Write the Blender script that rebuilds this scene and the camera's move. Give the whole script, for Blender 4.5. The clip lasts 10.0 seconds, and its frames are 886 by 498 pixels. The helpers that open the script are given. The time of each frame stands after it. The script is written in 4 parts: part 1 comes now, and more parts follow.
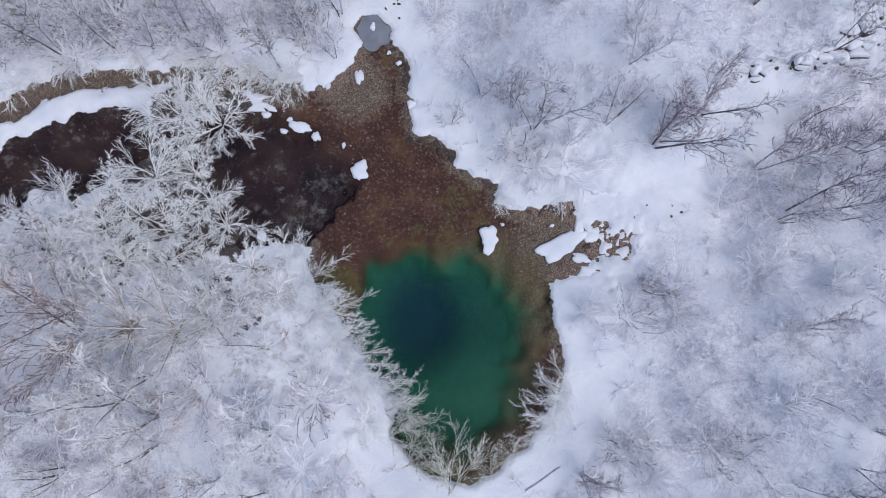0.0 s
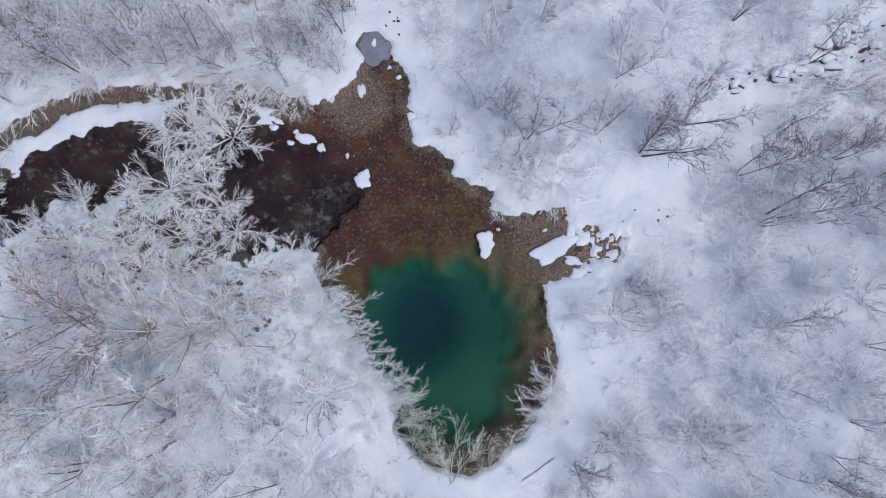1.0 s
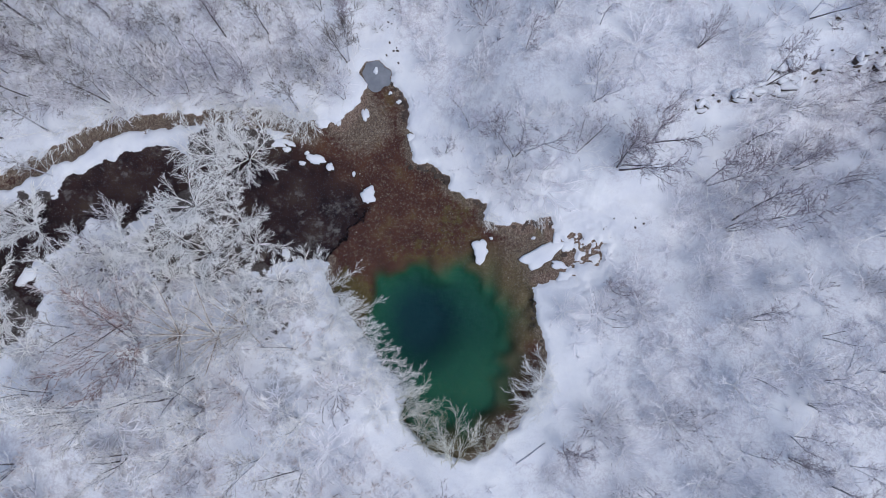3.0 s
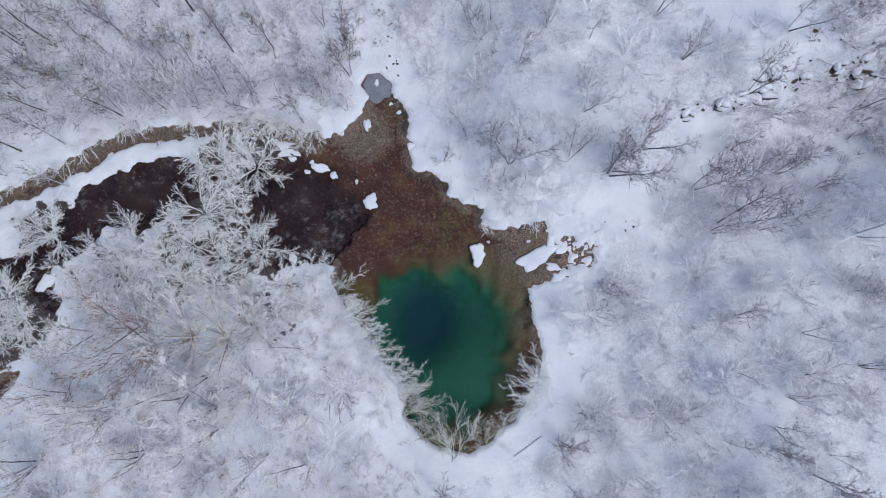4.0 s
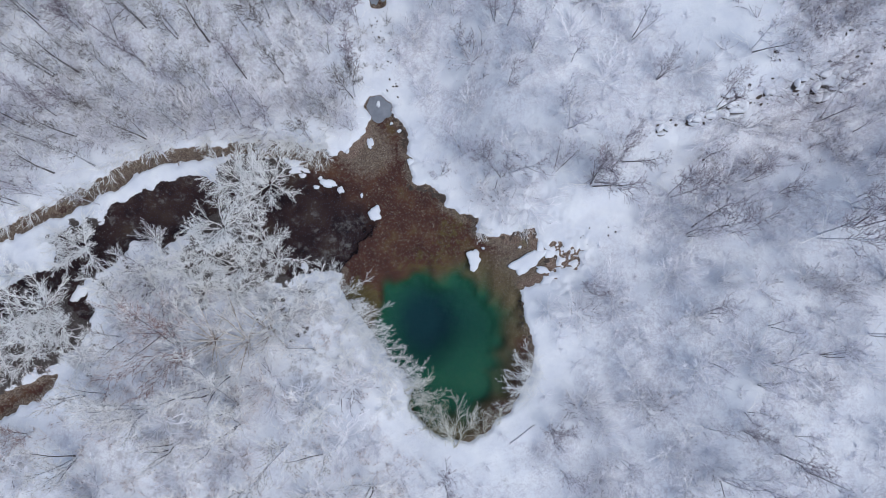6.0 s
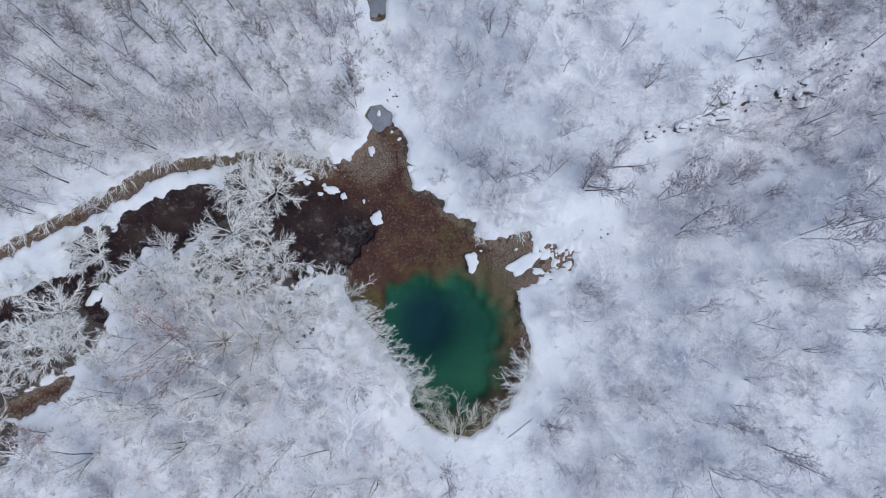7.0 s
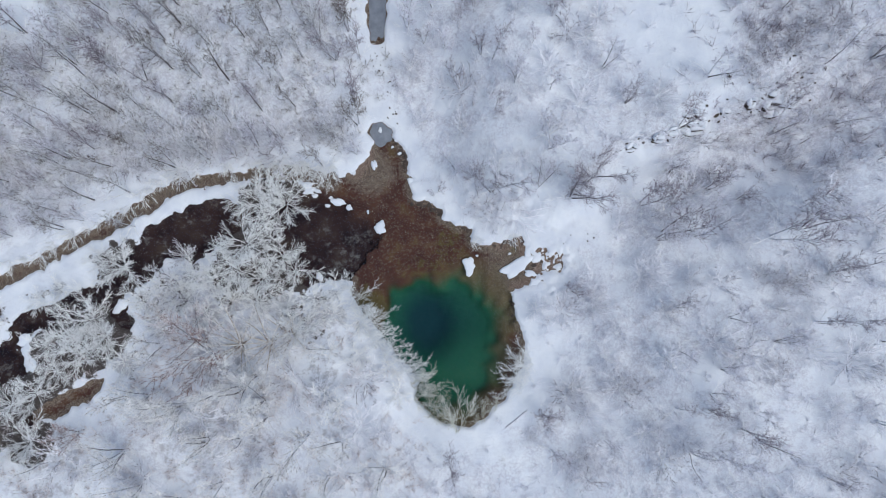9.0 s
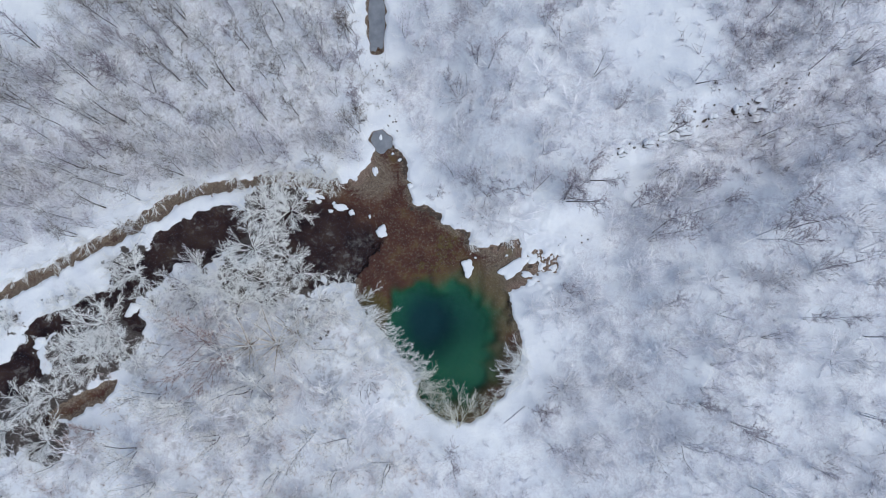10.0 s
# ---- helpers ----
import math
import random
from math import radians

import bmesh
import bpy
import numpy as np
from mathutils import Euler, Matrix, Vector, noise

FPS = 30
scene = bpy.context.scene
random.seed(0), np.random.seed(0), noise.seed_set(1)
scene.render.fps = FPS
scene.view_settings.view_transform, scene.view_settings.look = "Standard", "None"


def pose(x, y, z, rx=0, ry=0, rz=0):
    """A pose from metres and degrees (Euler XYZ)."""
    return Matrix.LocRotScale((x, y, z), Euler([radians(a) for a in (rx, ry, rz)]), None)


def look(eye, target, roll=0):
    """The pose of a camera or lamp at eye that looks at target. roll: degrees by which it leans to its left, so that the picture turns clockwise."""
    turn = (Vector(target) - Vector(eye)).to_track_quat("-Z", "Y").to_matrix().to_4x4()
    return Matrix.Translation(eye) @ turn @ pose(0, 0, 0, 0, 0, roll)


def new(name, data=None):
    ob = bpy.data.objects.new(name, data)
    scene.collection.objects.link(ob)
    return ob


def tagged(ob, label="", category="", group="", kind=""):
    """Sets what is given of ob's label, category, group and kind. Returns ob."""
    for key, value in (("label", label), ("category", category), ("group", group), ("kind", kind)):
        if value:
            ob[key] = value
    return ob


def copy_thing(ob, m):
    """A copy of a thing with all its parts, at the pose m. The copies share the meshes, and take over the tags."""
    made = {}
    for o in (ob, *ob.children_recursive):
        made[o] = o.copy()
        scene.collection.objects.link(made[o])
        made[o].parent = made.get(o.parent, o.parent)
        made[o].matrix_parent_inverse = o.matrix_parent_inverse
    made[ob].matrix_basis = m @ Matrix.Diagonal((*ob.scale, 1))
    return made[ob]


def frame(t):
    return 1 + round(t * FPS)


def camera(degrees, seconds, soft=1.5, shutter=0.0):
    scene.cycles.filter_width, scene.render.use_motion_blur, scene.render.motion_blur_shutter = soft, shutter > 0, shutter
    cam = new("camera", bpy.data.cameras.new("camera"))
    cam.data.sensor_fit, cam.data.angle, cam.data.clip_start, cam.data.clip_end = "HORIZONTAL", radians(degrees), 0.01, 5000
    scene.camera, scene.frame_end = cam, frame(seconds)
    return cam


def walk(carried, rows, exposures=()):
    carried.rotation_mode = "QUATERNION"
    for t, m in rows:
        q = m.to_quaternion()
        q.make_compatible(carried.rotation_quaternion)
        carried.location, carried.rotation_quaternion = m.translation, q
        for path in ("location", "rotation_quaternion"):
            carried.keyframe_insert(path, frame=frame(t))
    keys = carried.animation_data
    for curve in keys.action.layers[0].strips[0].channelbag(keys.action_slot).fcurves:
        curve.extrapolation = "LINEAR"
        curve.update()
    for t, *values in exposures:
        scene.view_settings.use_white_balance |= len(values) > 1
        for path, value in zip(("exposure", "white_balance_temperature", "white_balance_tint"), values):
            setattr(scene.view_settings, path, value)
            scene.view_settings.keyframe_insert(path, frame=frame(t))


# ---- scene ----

# ======== camera: a slow, straight climb above the spring, turning a little ========
cam = camera(66.0, 10.0, soft=0.35)


def climb(t):
    u = t / 10
    high = 60 * (1 + 0.5747 * u + 0.0204 * u * u - 0.0136 * u ** 3)
    tilt, lean, turn = 6.769 - 0.298 * u, -0.586 + 0.325 * u, -5.032 * u - 0.39 * u * u
    return Matrix.Translation((0.059 * u, 0.292 * u, high)) @ pose(0, 0, 0, 0, 0, turn) @ pose(0, 0, 0, tilt) @ pose(0, 0, 0, 0, lean)


walk(cam, [(k / 2, climb(k / 2)) for k in range(21)], [(0.0, 0.12, 6130, 9.5), (1.0, 0.08, 6138, 9.1), (2.0, 0.04, 6146, 8.7), (4.5, 0.08, 6169, 6.7), (7.0, 0.12, 6192, 4.5), (10.0, 0.15, 6220, 1.8)])

# ======== light: an even winter overcast ========
world = bpy.data.worlds.new("overcast")
scene.world = world
world.use_nodes = True
wn = world.node_tree
sky = wn.nodes.new("ShaderNodeTexSky")
sky.sky_type, sky.sun_disc = "NISHITA", False
sky.sun_elevation, sky.sun_rotation = radians(64), radians(135)
sky.air_density, sky.dust_density, sky.ozone_density = 1.0, 1.6, 1.0
wn.links.new(sky.outputs[0], wn.nodes["Background"].inputs[0])
wn.nodes["Background"].inputs[1].default_value = 0.105
sun = new("sun", bpy.data.lights.new("sun", "SUN"))
sun.data.energy, sun.data.angle, sun.data.color = 1.5, radians(32), (1.0, 0.96, 0.94)
HIGH, ROUND = radians(64), radians(135)
sun.matrix_world = look((100 * math.sin(ROUND) * math.cos(HIGH), 100 * math.cos(ROUND) * math.cos(HIGH), 100 * math.sin(HIGH)), (0, 0, 0))


# ======== materials ========
def material(name):
    m = bpy.data.materials.new(name)
    m.use_nodes = True
    return m, m.node_tree.nodes, m.node_tree.links, m.node_tree.nodes["Principled BSDF"]


def node(nodes, kind, **values):
    n = nodes.new(kind)
    for key, v in values.items():
        n.inputs[key].default_value = v
    return n


def noise_tex(nodes, links, coords, scale, detail=4.0, rough=0.55):
    n = node(nodes, "ShaderNodeTexNoise", Scale=scale, Detail=detail, Roughness=rough)
    links.new(coords, n.inputs["Vector"])
    return n.outputs["Fac"]


def ramp(nodes, links, fac, stops):
    r = nodes.new("ShaderNodeValToRGB")
    while len(r.color_ramp.elements) < len(stops):
        r.color_ramp.elements.new(0.5)
    for e, (p, c) in zip(r.color_ramp.elements, stops):
        e.position, e.color = p, (*c, 1) if len(c) == 3 else c
    links.new(fac, r.inputs[0])
    return r.outputs[0]


def mix(nodes, links, fac, a, b):
    m = nodes.new("ShaderNodeMix")
    m.data_type = "RGBA"
    for socket, v in ((m.inputs[0], fac), (m.inputs[6], a), (m.inputs[7], b)):
        if isinstance(v, (int, float)):
            socket.default_value = v
        elif isinstance(v, tuple):
            socket.default_value = (*v, 1)
        else:
            links.new(v, socket)
    return m.outputs[2]


def maths(nodes, links, op, a, b=0.0, c=0.0):
    m = nodes.new("ShaderNodeMath")
    m.operation = op
    for socket, v in zip(m.inputs, (a, b, c)):
        if isinstance(v, (int, float)):
            socket.default_value = v
        else:
            links.new(v, socket)
    return m.outputs[0]


def mapped(nodes, links, v, lo, hi):
    m = nodes.new("ShaderNodeMapRange")
    m.interpolation_type = "SMOOTHSTEP"
    links.new(v, m.inputs[0])
    m.inputs[1].default_value, m.inputs[2].default_value = lo, hi
    return m.outputs[0]


def bump(nodes, links, bsdf, height, distance, strength=0.6):
    b = node(nodes, "ShaderNodeBump", Strength=strength, Distance=distance)
    links.new(height, b.inputs["Height"])
    links.new(b.outputs[0], bsdf.inputs["Normal"])


def snow_colour(n, l, pos):
    return ramp(n, l, noise_tex(n, l, pos, 0.35, 6), [(0.3, (0.70, 0.72, 0.79)), (0.7, (0.84, 0.85, 0.88))])


def ground_material():
    m, n, l, b = material("snow_and_bed")
    geo = n.new("ShaderNodeNewGeometry")
    pos = geo.outputs["Position"]
    xyz = n.new("ShaderNodeSeparateXYZ")
    l.new(pos, xyz.inputs[0])
    land = n.new("ShaderNodeAttribute")
    land.attribute_name = "land"
    fine = noise_tex(n, l, pos, 3.2, 6, 0.65)
    wide = noise_tex(n, l, pos, 0.33, 5)
    # bed: gravel, red-brown silt, olive algae; deep water's tint put into the floor colour
    vor = node(n, "ShaderNodeTexVoronoi", Scale=13.0)
    l.new(pos, vor.inputs["Vector"])
    pebble = ramp(n, l, vor.outputs["Color"], [(0.2, (0.105, 0.070, 0.057)), (0.6, (0.215, 0.155, 0.125)), (0.95, (0.44, 0.355, 0.30))])
    pebble = mix(n, l, mapped(n, l, vor.outputs["Distance"], 0.05, 0.14), (0.045, 0.032, 0.03), pebble)
    silt = ramp(n, l, wide, [(0.3, (0.068, 0.032, 0.031)), (0.5, (0.098, 0.045, 0.037)), (0.72, (0.145, 0.075, 0.045))])
    silt = mix(n, l, maths(n, l, "MULTIPLY", mapped(n, l, fine, 0.5, 0.7), 0.65), silt, (0.15, 0.088, 0.068))
    algae = ramp(n, l, fine, [(0.3, (0.11, 0.10, 0.04)), (0.7, (0.21, 0.18, 0.09))])
    # greener and darker with depth, for the light that deep water swallows
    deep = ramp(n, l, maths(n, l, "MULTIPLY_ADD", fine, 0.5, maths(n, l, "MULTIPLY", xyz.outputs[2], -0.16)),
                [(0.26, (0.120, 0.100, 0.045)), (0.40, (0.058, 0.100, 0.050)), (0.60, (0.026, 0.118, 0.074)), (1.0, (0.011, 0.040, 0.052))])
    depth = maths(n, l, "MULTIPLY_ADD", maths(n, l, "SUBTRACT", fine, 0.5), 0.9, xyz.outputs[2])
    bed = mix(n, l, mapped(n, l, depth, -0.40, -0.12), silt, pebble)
    basin = n.new("ShaderNodeAttribute")
    basin.attribute_name = "basin"
    bed = mix(n, l, maths(n, l, "MULTIPLY", basin.outputs["Fac"], 0.75), bed, mix(n, l, 0.45, algae, pebble))
    bed = mix(n, l, maths(n, l, "MULTIPLY", maths(n, l, "MULTIPLY", mapped(n, l, wide, 0.55, 0.7), 0.35), mapped(n, l, xyz.outputs[0], -9.0, -4.0)), bed, algae)
    weed = n.new("ShaderNodeAttribute")
    weed.attribute_name = "weed"
    grown = mapped(n, l, maths(n, l, "MULTIPLY_ADD", weed.outputs["Fac"], 0.5, noise_tex(n, l, pos, 0.9, 8, 0.7)), 0.62, 0.86)
    bed = mix(n, l, maths(n, l, "MULTIPLY", grown, 0.75), bed, ramp(n, l, fine, [(0.3, (0.085, 0.066, 0.026)), (0.7, (0.185, 0.150, 0.062))]))
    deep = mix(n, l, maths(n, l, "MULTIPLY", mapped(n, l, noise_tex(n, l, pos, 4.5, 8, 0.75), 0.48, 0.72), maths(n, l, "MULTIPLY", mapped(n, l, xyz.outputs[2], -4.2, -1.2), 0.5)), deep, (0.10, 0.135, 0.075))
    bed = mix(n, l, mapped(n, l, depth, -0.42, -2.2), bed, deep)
    dots = node(n, "ShaderNodeTexVoronoi", Scale=4.2)
    l.new(pos, dots.inputs["Vector"])
    dot = maths(n, l, "MULTIPLY", mapped(n, l, dots.outputs["Distance"], 0.3, 0.16), mapped(n, l, dots.outputs["Color"], 0.5, 0.75))
    dot = maths(n, l, "MULTIPLY", dot, maths(n, l, "MULTIPLY", mapped(n, l, depth, -3.2, -0.8), mapped(n, l, xyz.outputs[0], -4.0, 5.0)))
    bed = mix(n, l, maths(n, l, "MULTIPLY", dot, 0.55), bed, (0.24, 0.24, 0.14))
    peat = n.new("ShaderNodeAttribute")
    peat.attribute_name = "peat"
    streak = noise_tex(n, l, pos, 0.8, 8, 0.75)
    mud = ramp(n, l, wide, [(0.3, (0.018, 0.013, 0.018)), (0.5, (0.045, 0.027, 0.029)), (0.72, (0.075, 0.05, 0.042))])
    mud = mix(n, l, maths(n, l, "MULTIPLY", mapped(n, l, streak, 0.52, 0.64), 0.6), mud, (0.19, 0.165, 0.165))
    veil = n.new("ShaderNodeAttribute")
    veil.attribute_name = "veil"
    wisp = maths(n, l, "MULTIPLY", mapped(n, l, noise_tex(n, l, pos, 1.1, 9, 0.8), 0.47, 0.62), maths(n, l, "MULTIPLY", veil.outputs["Fac"], 0.75))
    mud = mix(n, l, wisp, mud, (0.21, 0.19, 0.185))
    bed = mix(n, l, peat.outputs["Fac"], bed, mud)
    brink = maths(n, l, "MULTIPLY", peat.outputs["Fac"], maths(n, l, "SUBTRACT", 1.0, peat.outputs["Fac"]))
    brink = maths(n, l, "MULTIPLY", mapped(n, l, brink, 0.08, 0.24), maths(n, l, "MULTIPLY", mapped(n, l, xyz.outputs[1], 14.0, 12.0), mapped(n, l, fine, 0.3, 0.5)))
    bed = mix(n, l, brink, bed, (0.012, 0.009, 0.011))
    wild = n.new("ShaderNodeAttribute")
    wild.attribute_name = "wild"
    snow = snow_colour(n, l, pos)
    tuft = noise_tex(n, l, pos, 1.1, 8, 0.7)
    tuft = maths(n, l, "MULTIPLY_ADD", wild.outputs["Fac"], 0.24, tuft)
    snow = mix(n, l, maths(n, l, "MULTIPLY", mapped(n, l, tuft, 0.5, 0.85), 0.12), snow, (0.40, 0.37, 0.42))
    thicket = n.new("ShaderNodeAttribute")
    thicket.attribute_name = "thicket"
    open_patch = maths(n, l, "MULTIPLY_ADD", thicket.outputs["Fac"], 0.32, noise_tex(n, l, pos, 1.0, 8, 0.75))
    # duff under the willows, darkened for the shade among their stems
    shaded_litter = ramp(n, l, noise_tex(n, l, pos, 6.0, 6, 0.7), [(0.35, (0.11, 0.09, 0.085)), (0.55, (0.23, 0.2, 0.195)), (0.7, (0.5, 0.48, 0.49))])
    snow = mix(n, l, maths(n, l, "MULTIPLY", mapped(n, l, open_patch, 0.70, 0.86), 0.5), snow, shaded_litter)
    # thin dead stalks lying on the snow, and dents in it
    lie = None
    for scale, width in ((0.55, 0.022), (0.95, 0.022), (1.6, 0.026)):
        line = mapped(n, l, maths(n, l, "ABSOLUTE", maths(n, l, "SUBTRACT", noise_tex(n, l, pos, scale, 5, 0.62), 0.5)), width, width * 0.3)
        lie = line if lie is None else maths(n, l, "MAXIMUM", lie, line)
    strewn = maths(n, l, "MULTIPLY", lie, mapped(n, l, maths(n, l, "MULTIPLY_ADD", wild.outputs["Fac"], 0.7, noise_tex(n, l, pos, 0.45, 6, 0.7)), 0.52, 0.85))
    snow = mix(n, l, maths(n, l, "MULTIPLY", strewn, 0.6), snow, (0.46, 0.43, 0.49))
    under = n.new("ShaderNodeAttribute")
    under.attribute_name = "under"
    floor_mix = maths(n, l, "MULTIPLY_ADD", under.outputs["Fac"], 0.5, noise_tex(n, l, pos, 0.7, 8, 0.7))
    dark_floor = ramp(n, l, noise_tex(n, l, pos, 5.0, 6, 0.7), [(0.3, (0.030, 0.024, 0.023)), (0.55, (0.085, 0.070, 0.066)), (0.75, (0.30, 0.28, 0.28))])
    snow = mix(n, l, mapped(n, l, floor_mix, 0.74, 0.80), snow, dark_floor)
    edge = maths(n, l, "MULTIPLY_ADD", maths(n, l, "SUBTRACT", fine, 0.5), 0.3, land.outputs["Fac"])
    white = mapped(n, l, edge, -0.03, 0.05)
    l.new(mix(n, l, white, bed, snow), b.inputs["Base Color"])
    l.new(maths(n, l, "MULTIPLY_ADD", white, 0.2, 0.6), b.inputs["Roughness"])
    l.new(maths(n, l, "MULTIPLY", white, 0.3), b.inputs["Specular IOR Level"])
    bump(n, l, b, noise_tex(n, l, pos, 1.1, 9, 0.66), 0.22, 0.7)
    return m


def snow_material():
    m, n, l, b = material("snow")
    pos = n.new("ShaderNodeNewGeometry").outputs["Position"]
    l.new(snow_colour(n, l, pos), b.inputs["Base Color"])
    b.inputs["Roughness"].default_value = 0.8
    bump(n, l, b, noise_tex(n, l, pos, 3.0, 8, 0.6), 0.06)
    return m


def twig_material(name, bark, frost, cover):
    """Frosted wood: rime lies on the upper sides, the bark shows through in patches."""
    m, n, l, b = material(name)
    geo = n.new("ShaderNodeNewGeometry")
    pos, up = geo.outputs["Position"], n.new("ShaderNodeSeparateXYZ")
    l.new(geo.outputs["Normal"], up.inputs[0])
    island = geo.outputs["Random Per Island"]
    ob = n.new("ShaderNodeObjectInfo").outputs["Random"]
    grain = noise_tex(n, l, pos, 2.5, 3)
    v = maths(n, l, "MULTIPLY_ADD", up.outputs[2], 0.22, maths(n, l, "MULTIPLY_ADD", grain, 0.7, maths(n, l, "MULTIPLY", island, 0.35)))
    v = maths(n, l, "ADD", v, maths(n, l, "MULTIPLY_ADD", ob, 0.3, cover - 0.65))
    dark = mix(n, l, island, tuple(0.6 * c for c in bark), tuple(1.35 * c for c in bark))
    l.new(mix(n, l, mapped(n, l, v, 0.36, 0.64), dark, frost), b.inputs["Base Color"])
    b.inputs["Roughness"].default_value = 0.75
    return m


def stone_material():
    m, n, l, b = material("stone")
    pos = n.new("ShaderNodeNewGeometry").outputs["Position"]
    l.new(ramp(n, l, noise_tex(n, l, pos, 1.6, 8), [(0.3, (0.032, 0.021, 0.018)), (0.7, (0.10, 0.07, 0.056))]), b.inputs["Base Color"])
    b.inputs["Roughness"].default_value = 0.7
    bump(n, l, b, noise_tex(n, l, pos, 5.0, 8), 0.05)
    return m


def pebble_material():
    m, n, l, b = material("pebbles")
    geo = n.new("ShaderNodeNewGeometry")
    l.new(ramp(n, l, geo.outputs["Random Per Island"], [(0.0, (0.05, 0.035, 0.03)), (0.5, (0.15, 0.11, 0.095)), (0.9, (0.22, 0.175, 0.15)), (1.0, (0.36, 0.31, 0.27))]), b.inputs["Base Color"])
    b.inputs["Roughness"].default_value = 0.55
    b.inputs["Specular IOR Level"].default_value = 0.1
    return m


def water_material():
    m, n, l, b = material("spring_water")
    n.remove(b)
    pos = n.new("ShaderNodeNewGeometry").outputs["Position"]
    clear = node(n, "ShaderNodeBsdfTransparent", Color=(0.93, 0.97, 0.97, 1))
    gloss = node(n, "ShaderNodeBsdfGlossy", Roughness=0.06)
    bm_ = node(n, "ShaderNodeBump", Strength=0.15, Distance=0.02)
    l.new(noise_tex(n, l, pos, 1.5, 3), bm_.inputs["Height"])
    l.new(bm_.outputs[0], gloss.inputs["Normal"])
    fres = node(n, "ShaderNodeFresnel", IOR=1.2)
    both = n.new("ShaderNodeMixShader")
    l.new(fres.outputs[0], both.inputs[0])
    l.new(clear.outputs[0], both.inputs[1])
    l.new(gloss.outputs[0], both.inputs[2])
    l.new(both.outputs[0], n["Material Output"].inputs[0])
    return m


def ice_material():
    m, n, l, b = material("thin_ice")
    pos = n.new("ShaderNodeNewGeometry").outputs["Position"]
    l.new(ramp(n, l, noise_tex(n, l, pos, 0.9, 5), [(0.3, (0.17, 0.18, 0.21)), (0.7, (0.26, 0.275, 0.31))]), b.inputs["Base Color"])
    b.inputs["Roughness"].default_value = 0.35
    return m


PEBBLE = pebble_material()
GROUND, SNOW, STONE, WATER, ICE = ground_material(), snow_material(), stone_material(), water_material(), ice_material()
BARK = twig_material("frosted_bark", (0.10, 0.078, 0.078), (0.72, 0.71, 0.76), 0.43)
RIME = twig_material("rime_on_twigs", (0.22, 0.18, 0.18), (0.95, 0.94, 0.93), 0.82)
LILAC = twig_material("thin_rime_on_twigs", (0.26, 0.21, 0.245), (0.84, 0.82, 0.90), 0.36)
BRUSH = twig_material("frosted_brush", (0.27, 0.225, 0.26), (0.92, 0.91, 0.96), 0.54)
BROWN = twig_material("brown_twigs", (0.13, 0.095, 0.085), (0.80, 0.79, 0.81), 0.36)
RUSSET = twig_material("russet_twigs", (0.29, 0.175, 0.16), (0.88, 0.82, 0.82), 0.38)
HOAR = twig_material("hoar_on_twigs", (0.22, 0.165, 0.152), (0.95, 0.92, 0.90), 0.58)
TAN = twig_material("tan_stems", (0.36, 0.28, 0.22), (0.90, 0.86, 0.82), 0.38)
GOLD = twig_material("yellow_green_twigs", (0.30, 0.25, 0.10), (0.82, 0.82, 0.76), 0.45)


# ======== helpers for building ========
def part(name, data, mat=None, parent=None, label=""):
    """Links a bmesh or a mesh as one object under a thing."""
    if isinstance(data, bmesh.types.BMesh):
        me = bpy.data.meshes.new(name)
        data.to_mesh(me)
        data.free()
    else:
        me = data
    if mat and not me.materials:
        me.materials.append(mat)
    ob = new(name, me)
    if parent:
        ob.parent = parent
    return tagged(ob, label)


def mesh_of(name, verts, faces, mat, smooth=False):
    me = bpy.data.meshes.new(name)
    me.from_pydata(verts, [], faces)
    me.materials.append(mat)
    if smooth:
        me.polygons.foreach_set("use_smooth", [True] * len(me.polygons))
    me.update()
    return me


def lattice(x, y, scale, seed=0):
    """Smooth value noise from 0 to 1 on arrays."""
    x, y = np.asarray(x, float) / scale + 37.1 * seed, np.asarray(y, float) / scale - 11.7 * seed
    i, j = np.floor(x).astype(np.int64), np.floor(y).astype(np.int64)
    u, v = x - i, y - j
    u, v = u * u * (3 - 2 * u), v * v * (3 - 2 * v)

    def h(a, b):
        k = (a * 374761393 + b * 668265263 + seed * 974711) & 0xFFFFFFFF
        k = ((k ^ (k >> 13)) * 1274126177) & 0xFFFFFFFF
        return ((k ^ (k >> 16)) & 0xFFFF) / 65535.0

    return (h(i, j) * (1 - u) + h(i + 1, j) * u) * (1 - v) + (h(i, j + 1) * (1 - u) + h(i + 1, j + 1) * u) * v


def smooth(v, lo, hi):
    u = np.clip((v - lo) / (hi - lo), 0, 1)
    return u * u * (3 - 2 * u)


# ======== plan of the water ========
EAST_SHORE = [(-7.8, 27.6), (-6.9, 28.8), (-5.3, 28.6), (-4.2, 27.3), (-4.0, 26.0), (-3.0, 25.1), (-2.5, 22.9), (-2.5, 21.4), (-1.8, 20.6), (-2.5, 19.4),
              (-1.9, 17.8), (0.4, 16.9), (1.7, 15.9), (1.8, 14.8), (3.5, 13.5), (4.6, 13.6), (5.8, 13.0), (5.4, 11.5), (6.6, 10.9), (9.2, 10.5),
              (10.8, 11.3), (12.1, 11.5), (12.6, 9.4), (13.6, 8.7), (14.6, 7.9), (13.9, 6.4), (13.3, 5.0), (11.9, 4.8), (9.8, 4.1), (10.1, 1.9)]
